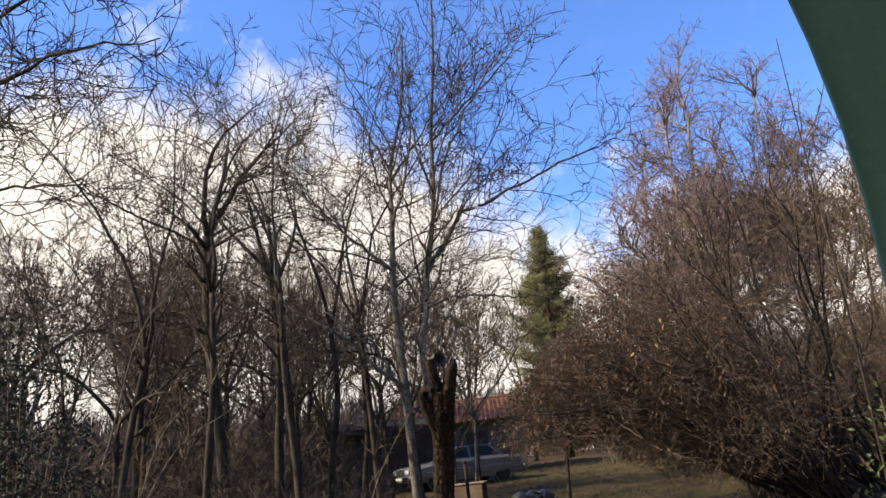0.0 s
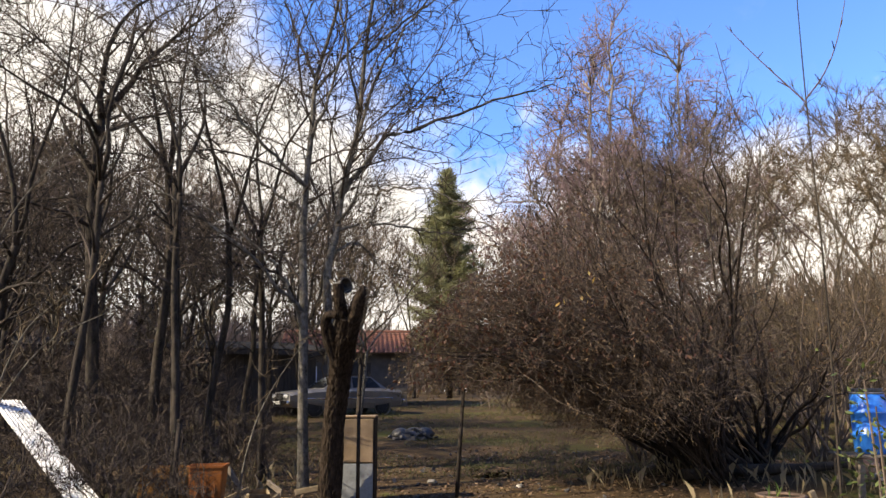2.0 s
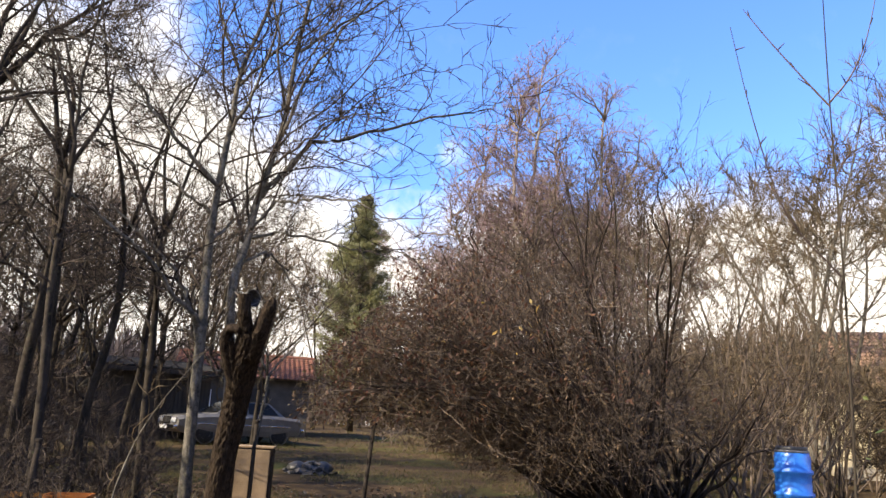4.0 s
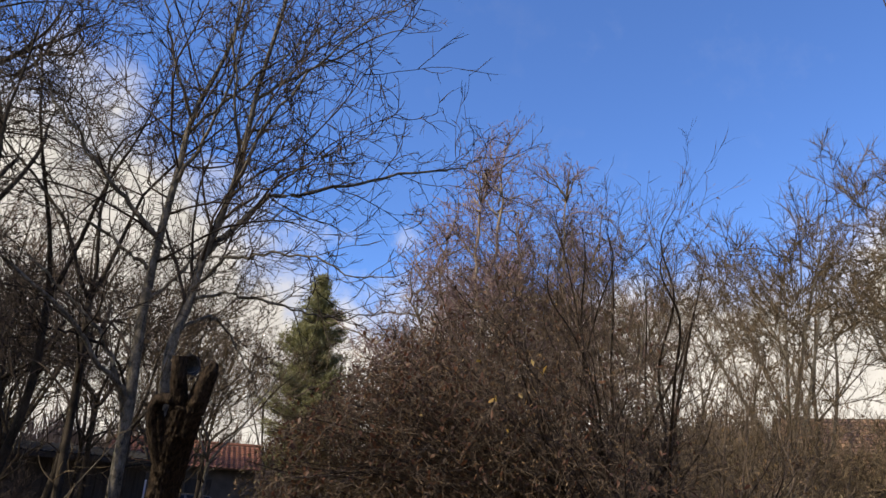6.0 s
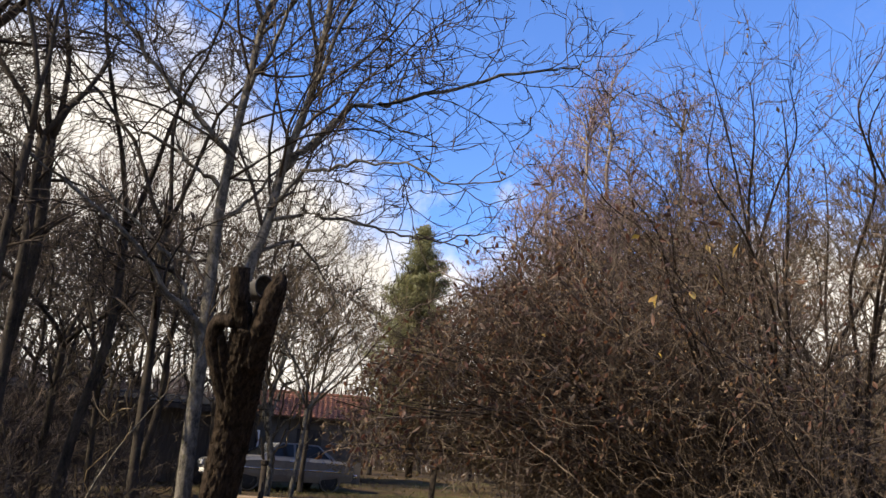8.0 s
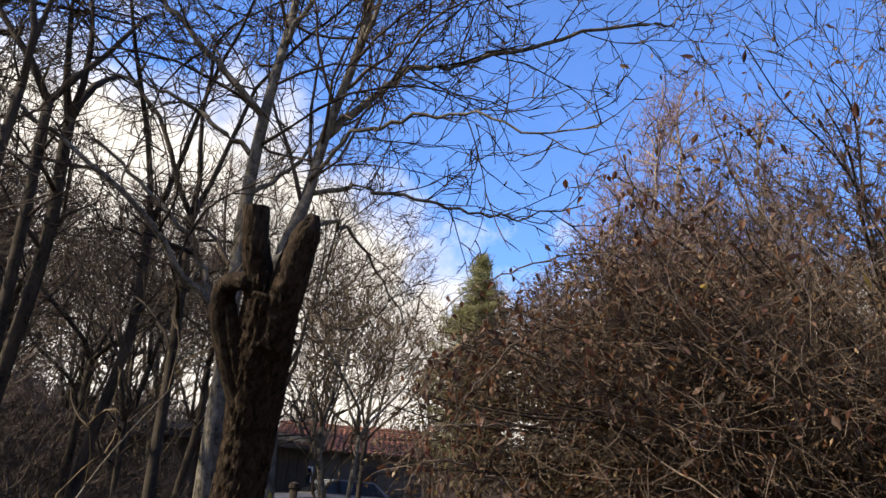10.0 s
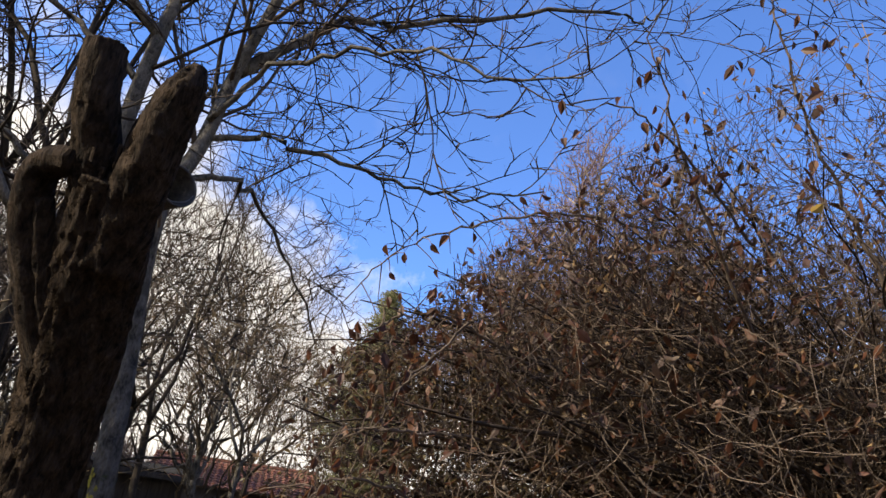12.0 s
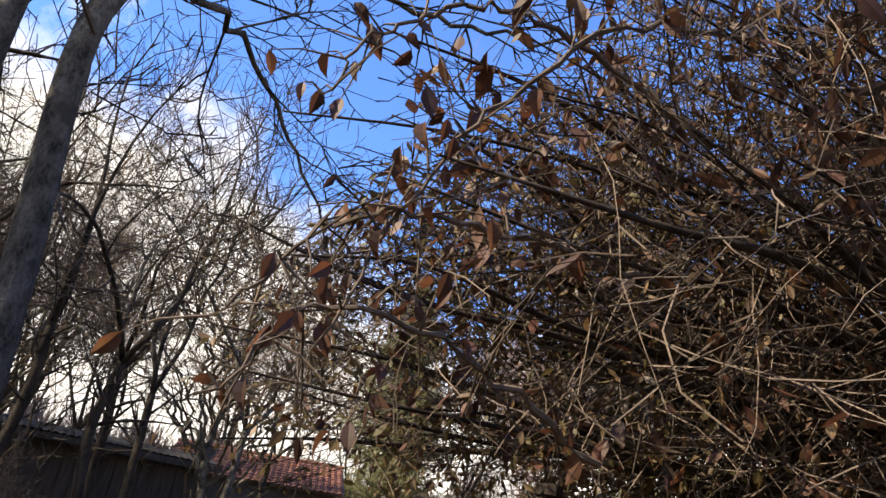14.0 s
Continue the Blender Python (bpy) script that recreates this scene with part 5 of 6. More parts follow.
def shed():
    """Long low tarred shed with a grey sheet roof."""
    m = Matrix.Translation((-6.3, 30.2, ground_z(-6.3, 30.2))) @ pose(0, 0, 0, 0, 0, 30)
    ob = base("shed", m, "long low dark tarred shed with a grey sheet roof", "shed")
    L, D, H = 12.0, 5.0, 2.35
    part("wall", block(L, 0.12, H, (-L / 2, 0.06, H / 2), 0.01), DARK_WALL, ob)
    part("wall", block(L, 0.12, H, (-L / 2, D - 0.06, H / 2), 0.01), DARK_WALL, ob)
    part("wall", block(0.12, D - 0.24, H, (-0.06, D / 2, H / 2), 0.01), DARK_WALL, ob)
    part("wall", block(0.12, D - 0.24, H, (-L + 0.06, D / 2, H / 2), 0.01), DARK_WALL, ob)
    for k in range(40):
        part("board", block(0.25, 0.028, H - 0.06, (-0.2 - 0.298 * k, -0.016, H / 2 - 0.01 * (k % 3)), 0.006), DARK_WALL, ob)
    V, F = [], []
    for j, (y, z) in enumerate(((-0.45, H - 0.02), (D / 2, H + 0.42), (D + 0.4, H - 0.02))):
        for i in range(241):
            x = 0.4 - (L + 0.8) * i / 240
            V.append((x, y, z + 0.018 * math.sin(i * 1.9) + 0.04))
    for j in range(2):
        for i in range(240):
            a = j * 241 + i
            F.append((a, a + 1, a + 242, a + 241))
    roof = link_mesh("roof", V, F, GREY_ROOF, ob, "grey corrugated sheet roof")
    thick = roof.modifiers.new("thick", "SOLIDIFY")
    thick.thickness = 0.02
    part("fascia", block(L + 0.8, 0.03, 0.16, (-L / 2, -0.43, H - 0.08), 0.005), DARK_WALL, ob)
    for x in (-4.2, -9.0):
        door = part("door", block(1.0, 0.05, 1.95, (x, -0.045, 0.98), 0.01), DARK_WALL, ob)
        part("handle", block(0.03, 0.04, 0.14, (x + 0.4, -0.09, 1.0), 0.005), STEEL, door)


def red_house():
    """Low outbuilding with a red tile roof."""
    m = Matrix.Translation((-8.9, 35.6, ground_z(-10, 36))) @ pose(0, 0, 0, 0, 0, 9)
    ob = base("outbuilding", m, "low grey-rendered outbuilding under a red tile roof", "building")
    L, D, H = 5.6, 5.0, 2.5
    part("wall", block(L, 0.25, H, (L / 2, 0.125, H / 2), 0.01), GREY_WALL, ob)
    part("wall", block(L, 0.25, H, (L / 2, D - 0.125, H / 2), 0.01), GREY_WALL, ob)
    for x in (0.125, L - 0.125):
        bm = bmesh.new()
        ring = [(x - 0.125, 0.25, 0), (x - 0.125, D - 0.25, 0), (x - 0.125, D - 0.25, H), (x - 0.125, D / 2, H + 1.05), (x - 0.125, 0.25, H)]
        a = [bm.verts.new(v) for v in ring]
        b = [bm.verts.new((v[0] + 0.25, v[1], v[2])) for v in ring]
        bm.faces.new(a[::-1])
        bm.faces.new(b)
        for i in range(5):
            bm.faces.new((a[i], a[(i + 1) % 5], b[(i + 1) % 5], b[i]))
        part("gable_wall", bm, GREY_WALL, ob)
    s = math.hypot(D / 2 + 0.4, 1.15)
    tilt = math.degrees(math.atan2(1.15, D / 2 + 0.4))
    tile_roof(ob, "roof", Matrix.Translation((-0.3, -0.4, H - 0.05)), L + 0.6, s, tilt, RED_TILE)
    tile_roof(ob, "roof", Matrix.Translation((L + 0.3, D + 0.4, H - 0.05)) @ pose(0, 0, 0, 0, 0, 180), L + 0.6, s, tilt, RED_TILE)
    part("roof_deck", block(L + 0.6, s, 0.05, (L / 2, D / 4 - 0.1, H + 0.49), 0.005, Matrix.Rotation(radians(tilt), 3, "X")), OLD_WOOD, ob)
    part("roof_deck", block(L + 0.6, s, 0.05, (L / 2, 3 * D / 4 + 0.1, H + 0.49), 0.005, Matrix.Rotation(radians(-tilt), 3, "X")), OLD_WOOD, ob)
    part("ridge", rod((-0.3, D / 2, H + 1.12), (L + 0.3, D / 2, H + 1.12), 0.10, 8), RED_TILE, ob)
    part("door", block(1.0, 0.06, 2.0, (L - 2.2, -0.02, 1.0), 0.01), DARK_WALL, ob)
    win = part("window", block(0.9, 0.06, 0.8, (L - 4.6, -0.02, 1.45), 0.01), WHITE_PAINT, ob)
    part("pane", block(0.76, 0.02, 0.66, (L - 4.6, -0.055, 1.45), 0.003), DARK_GLASS, win)


def cream_house():
    """Cream house glimpsed through the shrubs."""
    m = Matrix.Translation((15.2, 27.0, ground_z(15, 27))) @ pose(0, 0, 0, 0, 0, -22)
    ob = base("house", m, "cream-rendered house with white windows and a brown tile roof", "house")
    L, D, H = 11.0, 7.0, 3.1
    part("wall", block(L, 0.3, H, (L / 2, 0.15, H / 2), 0.01), CREAM_WALL, ob)
    part("wall", block(L, 0.3, H, (L / 2, D - 0.15, H / 2), 0.01), CREAM_WALL, ob)
    part("wall", block(0.3, D - 0.6, H, (0.15, D / 2, H / 2), 0.01), CREAM_WALL, ob)
    part("wall", block(0.3, D - 0.6, H, (L - 0.15, D / 2, H / 2), 0.01), CREAM_WALL, ob)
    part("plinth", block(L + 0.06, 0.36, 0.4, (L / 2, 0.15, 0.2), 0.01), STONE, ob)
    s = math.hypot(D / 2 + 0.4, 2.4)
    tilt = math.degrees(math.atan2(2.4, D / 2 + 0.4))
    tile_roof(ob, "roof", Matrix.Translation((-0.3, -0.4, H - 0.1)), L + 0.6, s, tilt, BROWN_TILE)
    tile_roof(ob, "roof", Matrix.Translation((L + 0.3, D + 0.4, H - 0.1)) @ pose(0, 0, 0, 0, 0, 180), L + 0.6, s, tilt, BROWN_TILE)
    part("roof_deck", block(L + 0.6, s, 0.05, (L / 2, D / 4 - 0.1, H + 1.08), 0.005, Matrix.Rotation(radians(tilt), 3, "X")), OLD_WOOD, ob)
    part("roof_deck", block(L + 0.6, s, 0.05, (L / 2, 3 * D / 4 + 0.1, H + 1.08), 0.005, Matrix.Rotation(radians(-tilt), 3, "X")), OLD_WOOD, ob)
    for x in (1.6, 4.4, 7.4):
        win = part("window", block(1.1, 0.08, 1.3, (x, -0.01, 1.75), 0.01), WHITE_PAINT, ob)
        for dx in (-0.26, 0.26):
            part("pane", block(0.44, 0.02, 1.14, (x + dx, -0.055, 1.75), 0.003), DARK_GLASS, win)
        part("sill", block(1.25, 0.16, 0.05, (x, -0.06, 1.07), 0.01), STONE, win)
    part("chimney", block(0.55, 0.55, 1.4, (L * 0.6, D / 2, H + 2.6), 0.01), BRICK, ob)


shed()
red_house()
cream_house()


# ---- car ----
def car():
    """Old boxy silver saloon; x is forward."""
    yaw = 218
    x0, y0 = -5.3, 29.6
    ob = base("car", Matrix.Translation((x0, y0, ground_z(x0, y0) + 0.01)) @ pose(0, 0, 0, 0, 0, yaw), "old boxy silver-grey saloon car parked on the grass", "car")

    def loft(stations):
        bm = bmesh.new()
        rings = []
        for x, zb, zt, w, tuck in stations:
            ring = [(x, -w * tuck, zt), (x, -w, zt - 0.10), (x, -w, zb + 0.18), (x, -w * 0.94, zb), (x, w * 0.94, zb), (x, w, zb + 0.18), (x, w, zt - 0.10), (x, w * tuck, zt)]
            rings.append([bm.verts.new(v) for v in ring])
        for a, b in zip(rings, rings[1:]):
            for k in range(8):
                bm.faces.new((a[k], a[(k + 1) % 8], b[(k + 1) % 8], b[k]))
        bm.faces.new(rings[0])
        bm.faces.new(rings[-1][::-1])
        bmesh.ops.recalc_face_normals(bm, faces=bm.faces)
        return bm

    part("body", loft([(-2.30, 0.42, 0.84, 0.78, 0.86), (-2.20, 0.32, 0.90, 0.84, 0.9), (-1.45, 0.27, 0.95, 0.88, 0.9), (-0.9, 0.25, 0.96, 0.89, 0.92), (0.9, 0.25, 0.95, 0.89, 0.92),
                       (1.3, 0.27, 0.93, 0.88, 0.9), (2.15, 0.32, 0.84, 0.85, 0.9), (2.30, 0.40, 0.80, 0.82, 0.88)]), CAR_PAINT, ob)
    bm = bmesh.new()
    low = [(-1.62, 0.74), (1.02, 0.76)]
    ring0 = [bm.verts.new((x, s * w, 0.94)) for x, w in low for s in (-1, 1)]
    ring1 = [bm.verts.new((x, s * w, 1.38)) for x, w in ((-1.02, 0.60), (0.30, 0.61)) for s in (-1, 1)]
    mid = [bm.verts.new((-0.36, s * 0.62, 1.42)) for s in (-1, 1)]
    for f in ((ring0[0], ring0[1], ring1[1], ring1[0]), (ring0[2], ring1[2], ring1[3], ring0[3]), (ring0[0], ring1[0], mid[0], ring1[2], ring0[2]), (ring0[1], ring0[3], ring1[3], mid[1], ring1[1]),
              (ring1[0], ring1[1], mid[1], mid[0]), (mid[0], mid[1], ring1[3], ring1[2])):
        bm.faces.new(f)
    bmesh.ops.recalc_face_normals(bm, faces=bm.faces)
    cabin = part("cabin", bm, CAR_PAINT, ob)

    def pane(name, corners, out):
        bm = bmesh.new()
        a = [bm.verts.new(Vector(c) + Vector(out) * 0.012) for c in corners]
        b = [bm.verts.new(Vector(c) - Vector(out) * 0.012) for c in corners]
        n = len(a)
        bm.faces.new(a)
        bm.faces.new(b[::-1])
        for i in range(n):
            bm.faces.new((a[i], b[i], b[(i + 1) % n], a[(i + 1) % n]))
        bmesh.ops.recalc_face_normals(bm, faces=bm.faces)
        part(name, bm, DARK_GLASS, cabin, "dark window glass")

    pane("windscreen", [(0.95, -0.66, 0.98), (0.95, 0.66, 0.98), (0.36, 0.55, 1.345), (0.36, -0.55, 1.345)], (0.53, 0, 0.85))
    pane("rear_window", [(-1.53, -0.64, 0.99), (-1.53, 0.64, 0.99), (-1.09, 0.54, 1.345), (-1.09, -0.54, 1.345)], (-0.6, 0, 0.8))
    for s in (-1, 1):
        pane("side_window", [(0.80, s * 0.742, 0.985), (-0.10, s * 0.742, 0.985), (-0.10, s * 0.630, 1.35), (0.26, s * 0.630, 1.35)], (0, s * 0.95, 0.3))
        pane("side_window", [(-0.20, s * 0.742, 0.985), (-1.36, s * 0.738, 0.985), (-0.98, s * 0.632, 1.34), (-0.20, s * 0.630, 1.36)], (0, s * 0.95, 0.3))
        mirror = part("mirror", block(0.10, 0.16, 0.11, (0.72, s * 0.90, 1.02), 0.02), CHROME, ob, "chrome door mirror")
        for x in (0.35, -0.75):
            part("door_handle", block(0.14, 0.03, 0.03, (x - 0.32, s * 0.90, 0.84), 0.008), CHROME, ob, "chrome door handle")
        part("side_trim", block(3.6, 0.02, 0.04, (0.0, s * 0.893, 0.60), 0.006), CHROME, ob, "chrome side trim")
        for x in (1.38, -1.38):
            m = Matrix.Translation((x, s * 0.77, 0.31)) @ Matrix.Rotation(radians(90), 4, "X")
            bm = lathe([(0.17, -0.09), (0.29, -0.09), (0.31, -0.06), (0.31, 0.06), (0.29, 0.09), (0.17, 0.09)], 26)
            bmesh.ops.transform(bm, matrix=m, verts=bm.verts)
            tyre = part("wheel", bm, RUBBER, ob, "black tyre on a steel rim", True)
            bm = lathe([(0.0, -0.06), (0.10, -0.075), (0.17, -0.065), (0.185, -0.095), (0.185, 0.095), (0.17, 0.065), (0.10, 0.075), (0.0, 0.06)], 24, cap=False)
            bmesh.ops.transform(bm, matrix=m, verts=bm.verts)
            part("rim", bm, STEEL, tyre, "grey steel rim", True)
            bm = lathe([(0.335, -0.02), (0.365, -0.02), (0.365, 0.02), (0.335, 0.02)], 26, cap=False)
            bmesh.ops.transform(bm, matrix=Matrix.Translation((x, s * 0.875, 0.33)) @ Matrix.Rotation(radians(90), 4, "X"), verts=bm.verts)
            part("wheel_arch", bm, CAR_PAINT, ob, smooth=True)
        lamp = part("headlight", block(0.05, 0.40, 0.17, (2.315, s * 0.52, 0.69), 0.015), CHROME, ob, "twin headlights in chrome surrounds")
        for dy in (-0.09, 0.09):
            bm = lathe([(0.0, 0.0), (0.05, 0.008), (0.075, 0.03), (0.08, 0.0)], 18, cap=False)
            bmesh.ops.transform(bm, matrix=Matrix.Translation((2.34, s * 0.52 + dy, 0.69)) @ Matrix.Rotation(radians(90), 4, "Y"), verts=bm.verts)
            part("lens", bm, LAMP_GLASS, lamp, "clear headlight lens", True)
        part("tail_light", block(0.04, 0.34, 0.14, (-2.31, s * 0.56, 0.70), 0.01), RED_LENS, ob, "red tail light")
    grille = part("grille", block(0.05, 0.60, 0.22, (2.32, 0, 0.68), 0.012), CHROME, ob, "chrome radiator grille")
    for k in range(9):
        part("grille_slot", block(0.02, 0.045, 0.17, (2.345, -0.24 + 0.06 * k, 0.68), 0.004), BLACK_PLASTIC, grille)
    part("bumper", block(0.14, 1.68, 0.13, (2.36, 0, 0.47), 0.035), CHROME, ob, "chrome front bumper")
    part("bumper", block(0.14, 1.66, 0.13, (-2.36, 0, 0.49), 0.035), CHROME, ob, "chrome rear bumper")
    part("number_plate", block(0.02, 0.52, 0.11, (2.44, 0, 0.47), 0.004), WHITE_PAINT, ob, "blank white plate")


car()


# ---- yard clutter ----
def stand(x, y, lift=0.0, rz=0.0, rx=0.0, ry=0.0):
    return Matrix.Translation((x, y, ground_z(x, y) + lift)) @ pose(0, 0, 0, rx, ry, rz)


def barrel():
    ob = base("barrel", stand(4.67, 11.55, 0.44), "blue plastic drum with a dark lid standing on a wooden rack", "barrel")
    prof = [(0.0, 0.0), (0.19, 0.0), (0.205, 0.02), (0.205, 0.20), (0.230, 0.222), (0.230, 0.25), (0.205, 0.27), (0.205, 0.46), (0.230, 0.482), (0.230, 0.51), (0.205, 0.53), (0.205, 0.66), (0.19, 0.72), (0.17, 0.74), (0.0, 0.74)]
    part("drum", lathe(prof, 32, cap=False), BLUE_PLASTIC, ob, smooth=True)
    part("lid", lathe([(0.0, 0.735), (0.175, 0.735), (0.18, 0.75), (0.18, 0.785), (0.165, 0.79), (0.0, 0.785)], 32, cap=False), BLACK_PLASTIC, ob, "black screw lid", True)
    part("clamp_ring", lathe([(0.188, 0.715), (0.197, 0.72), (0.197, 0.74), (0.186, 0.745)], 32, cap=False), STEEL, ob, "steel clamp ring", True)
    rack = base("rack", stand(4.67, 11.55), "weathered wooden rack under a blue drum", "rack")
    for dx in (-0.32, 0.32):
        for dy in (-0.28, 0.28):
            part("leg", block(0.07, 0.07, 0.42, (dx, dy, 0.20), 0.008, jitter=0.004, seed=int(dx * 100 + dy * 10)), OLD_WOOD, rack)
    for k in range(6):
        part("slat", block(0.80, 0.095, 0.025, (0, -0.30 + 0.12 * k, 0.425), 0.005, jitter=0.003, seed=k), OLD_WOOD, rack)


def leaning_plank(x, y, long, lean, rz, mat=OLD_WOOD, wide=0.10, label="weathered plank leaning in the yard"):
    ob = base("plank", stand(x, y, 0.0, rz), label, "plank", "loose planks")
    part("board", block(wide, 0.03, long, (0, 0, long / 2), 0.006, Matrix.Rotation(radians(lean), 3, "Y"), 0.004, int(long * 100)), mat, ob)


def cupboard():
    ob = base("cupboard", stand(-1.72, 11.22, -0.02, 3), "discarded cupboard with a chipboard door and a pale lower panel", "cupboard")
    part("carcass", block(0.46, 0.42, 1.06, (0, 0.22, 0.53), 0.006), POST_METAL, ob, "dark cupboard body")
    part("upper_panel", block(0.43, 0.02, 0.52, (-0.005, -0.004, 0.79), 0.004), CHIPBOARD, ob, "bare chipboard panel")
    part("lower_panel", block(0.43, 0.02, 0.48, (-0.005, -0.004, 0.275), 0.004), PALE_BOARD, ob, "pale scuffed panel")
    part("top", block(0.48, 0.44, 0.02, (0, 0.22, 1.075), 0.004), CHIPBOARD, ob)


def corrugated_sheet(x, y, rz, tilt, long, wide, seed):
    ob = base("corrugated_sheet", stand(x, y, 0.03, rz), "white corrugated roofing sheet leaning on the brushwood", "roofing sheet", "corrugated sheets")
    V, F = [], []
    n = 72
    for j in range(7):
        for i in range(n + 1):
            v = Vector((long * j / 6 + 0.004 * noise.noise(Vector((i, j, seed))), wide * (i / n - 0.5), 0.022 * math.sin(i * 2 * math.pi / 9)))
            V.append(Matrix.Rotation(radians(-tilt), 3, "Y") @ v)
    for j in range(6):
        for i in range(n):
            a = j * (n + 1) + i
            F.append((a, a + 1, a + n + 2, a + n + 1))
    s = link_mesh("sheet", V, F, WHITE_SHEET, ob, smooth=True)
    s.modifiers.new("thick", "SOLIDIFY").thickness = 0.006


def tub(x, y, w, h, rz, mat, label, lift=0.0):
    ob = base("tub", stand(x, y, lift, rz), label, "tub")
    bm = bmesh.new()
    rings = []
    for s, z in ((0.40, 0.0), (0.5, h), (0.53, h), (0.53, h + 0.025), (0.48, h + 0.025), (0.38, 0.03)):
        rings.append([bm.verts.new((w * s * a, w * 0.75 * s * b, z)) for a, b in ((-1, -0.9), (-0.9, -1), (0.9, -1), (1, -0.9), (1, 0.9), (0.9, 1), (-0.9, 1), (-1, 0.9))])
    for a, b in zip(rings, rings[1:]):
        for k in range(8):
            bm.faces.new((a[k], a[(k + 1) % 8], b[(k + 1) % 8], b[k]))
    bm.faces.new(rings[-1])
    bm.faces.new(rings[0][::-1])
    part("shell", bm, mat, ob)
    for k in (-0.25, 0.0, 0.25):
        part("rib", block(0.03, 0.02, h * 0.9, (w * k, -w * 0.75 * 0.45 - 0.006, h * 0.5), 0.005, Matrix.Rotation(radians(-6), 3, "X")), mat, ob)


def post(x, y, h, lean, r=0.022):
    ob = base("upright_pole", stand(x, y, -0.05), "thin dark upright pole standing slightly askew", "post", "fence posts")
    top = Vector((lean[0], lean[1], h))
    part("shaft", rod((0, 0, 0), top, r, 10, r * 0.9), POST_METAL, ob, smooth=True)
    part("cap", lathe([(r, 0.0), (r * 1.25, 0.005), (r * 1.2, 0.03), (0.002, 0.04)], 10, tuple(top - Vector((0, 0, 0.015)))), POST_METAL, ob)


def bucket(x, y, r, h, mat, label, rz=0.0, rx=0.0, lift=0.0):
    ob = base("bucket", stand(x, y, lift, rz, rx), label, "bucket")
    part("bucket_body", lathe([(0.0, 0.0), (r * 0.8, 0.0), (r * 0.84, 0.01), (r, h - 0.01), (r * 1.05, h), (r * 1.05, h + 0.015), (r * 0.97, h + 0.012), (r * 0.78, 0.02), (0.0, 0.02)], 26, cap=False), mat, ob, smooth=True)
    V, F = [], []
    tube(V, F, curve_points([(r, 0, h), (r * 0.7, r * 0.75, h - 0.05), (0, r * 1.08, h - 0.10), (-r * 0.7, r * 0.75, h - 0.05), (-r, 0, h)], 5), [0.004] * 21, 6)
    link_mesh("bail", V, F, STEEL, ob, "wire bail")


def planter(x, y, r, h, label, shoots, seed):
    rng = random.Random(seed)
    ob = base("flowerpot", stand(x, y, -0.01), label, "flowerpot", "flowerpots")
    part("pot", lathe([(0.0, 0.0), (r * 0.78, 0.0), (r * 0.95, h * 0.5), (r, h * 0.9), (r * 1.04, h), (r * 0.92, h + 0.01), (r * 0.86, h * 0.85)], 26, wobble=0.015, cap=False), TERRACOTTA, ob, smooth=True)
    part("earth", lathe([(0.0, h * 0.88), (r * 0.5, h * 0.90), (r * 0.9, h * 0.84)], 20, wobble=0.05, cap=False), SOIL, ob)
    V, F = [], []
    for _ in range(shoots):
        a, q = rng.uniform(0, 6.28), r * 0.7 * rng.random()
        leaf(V, F, Vector((q * math.cos(a), q * math.sin(a), h * 0.88)), Vector((rng.gauss(0, 0.35), rng.gauss(0, 0.35), 1)), Vector((rng.gauss(0, 1), rng.gauss(0, 1), 0.1)), rng.uniform(0.08, 0.2), 0.022, 0.2)
    tagged(link_mesh("shoots", V, F, SHOOT_GREEN, ob, "fresh green shoots"), kind="stuff")


def rubble_heap(x, y, w, h, seed, label):
    rng = random.Random(seed)
    ob = base("scrap_heap", stand(x, y), label, "scrap heap")
    V, F = [], []
    for k in range(70):
        a, q = rng.uniform(0, 6.28), rng.random() ** 0.6
        c = Vector((w * q * math.cos(a), w * 0.7 * q * math.sin(a), h * (1 - q) * rng.random()))
        bm = block(rng.uniform(0.06, 0.26), rng.uniform(0.05, 0.2), rng.uniform(0.02, 0.10), c, 0.008, Euler([rng.uniform(-0.7, 0.7) for _ in range(3)]).to_matrix(), 0.012, k)
        i = len(V)
        bm.verts.index_update()
        V += [v.co.copy() for v in bm.verts]
        F += [tuple(i + v.index for v in f.verts) for f in bm.faces]
        bm.free()
    tagged(link_mesh("scraps", V, F, RAG, ob), kind="stuff")
    for k in range(3):
        part("black_bag", lathe([(0.0, 0.0), (0.2, 0.02), (0.24, 0.10), (0.17, 0.2), (0.05, 0.26), (0.0, 0.26)], 12, (w * (0.5 * k - 0.5), 0.1 * k, 0), 0.22, False), BLACK_PLASTIC, ob, "crumpled black plastic", True)


def crate(x, y, rz, w, h, mat, label, tilt=0.0):
    ob = base("wooden_box", stand(x, y, 0.0, rz, tilt), label, "box", "broken boxes")
    for s in (-1, 1):
        for k in range(3):
            part("slat", block(w, 0.015, h / 3.3, (0, s * w * 0.36, h / 6 + k * h / 3), 0.004, jitter=0.011, seed=k + int(x * 50)), mat, ob)
            part("slat", block(0.015, w * 0.70, h / 3.3, (s * w * 0.49, 0, h / 6 + k * h / 3), 0.004, jitter=0.011, seed=k + 9 + int(x * 50)), mat, ob)
    part("floor_board", block(w * 0.96, w * 0.68, 0.012, (0, 0, 0.012), 0.003), mat, ob)


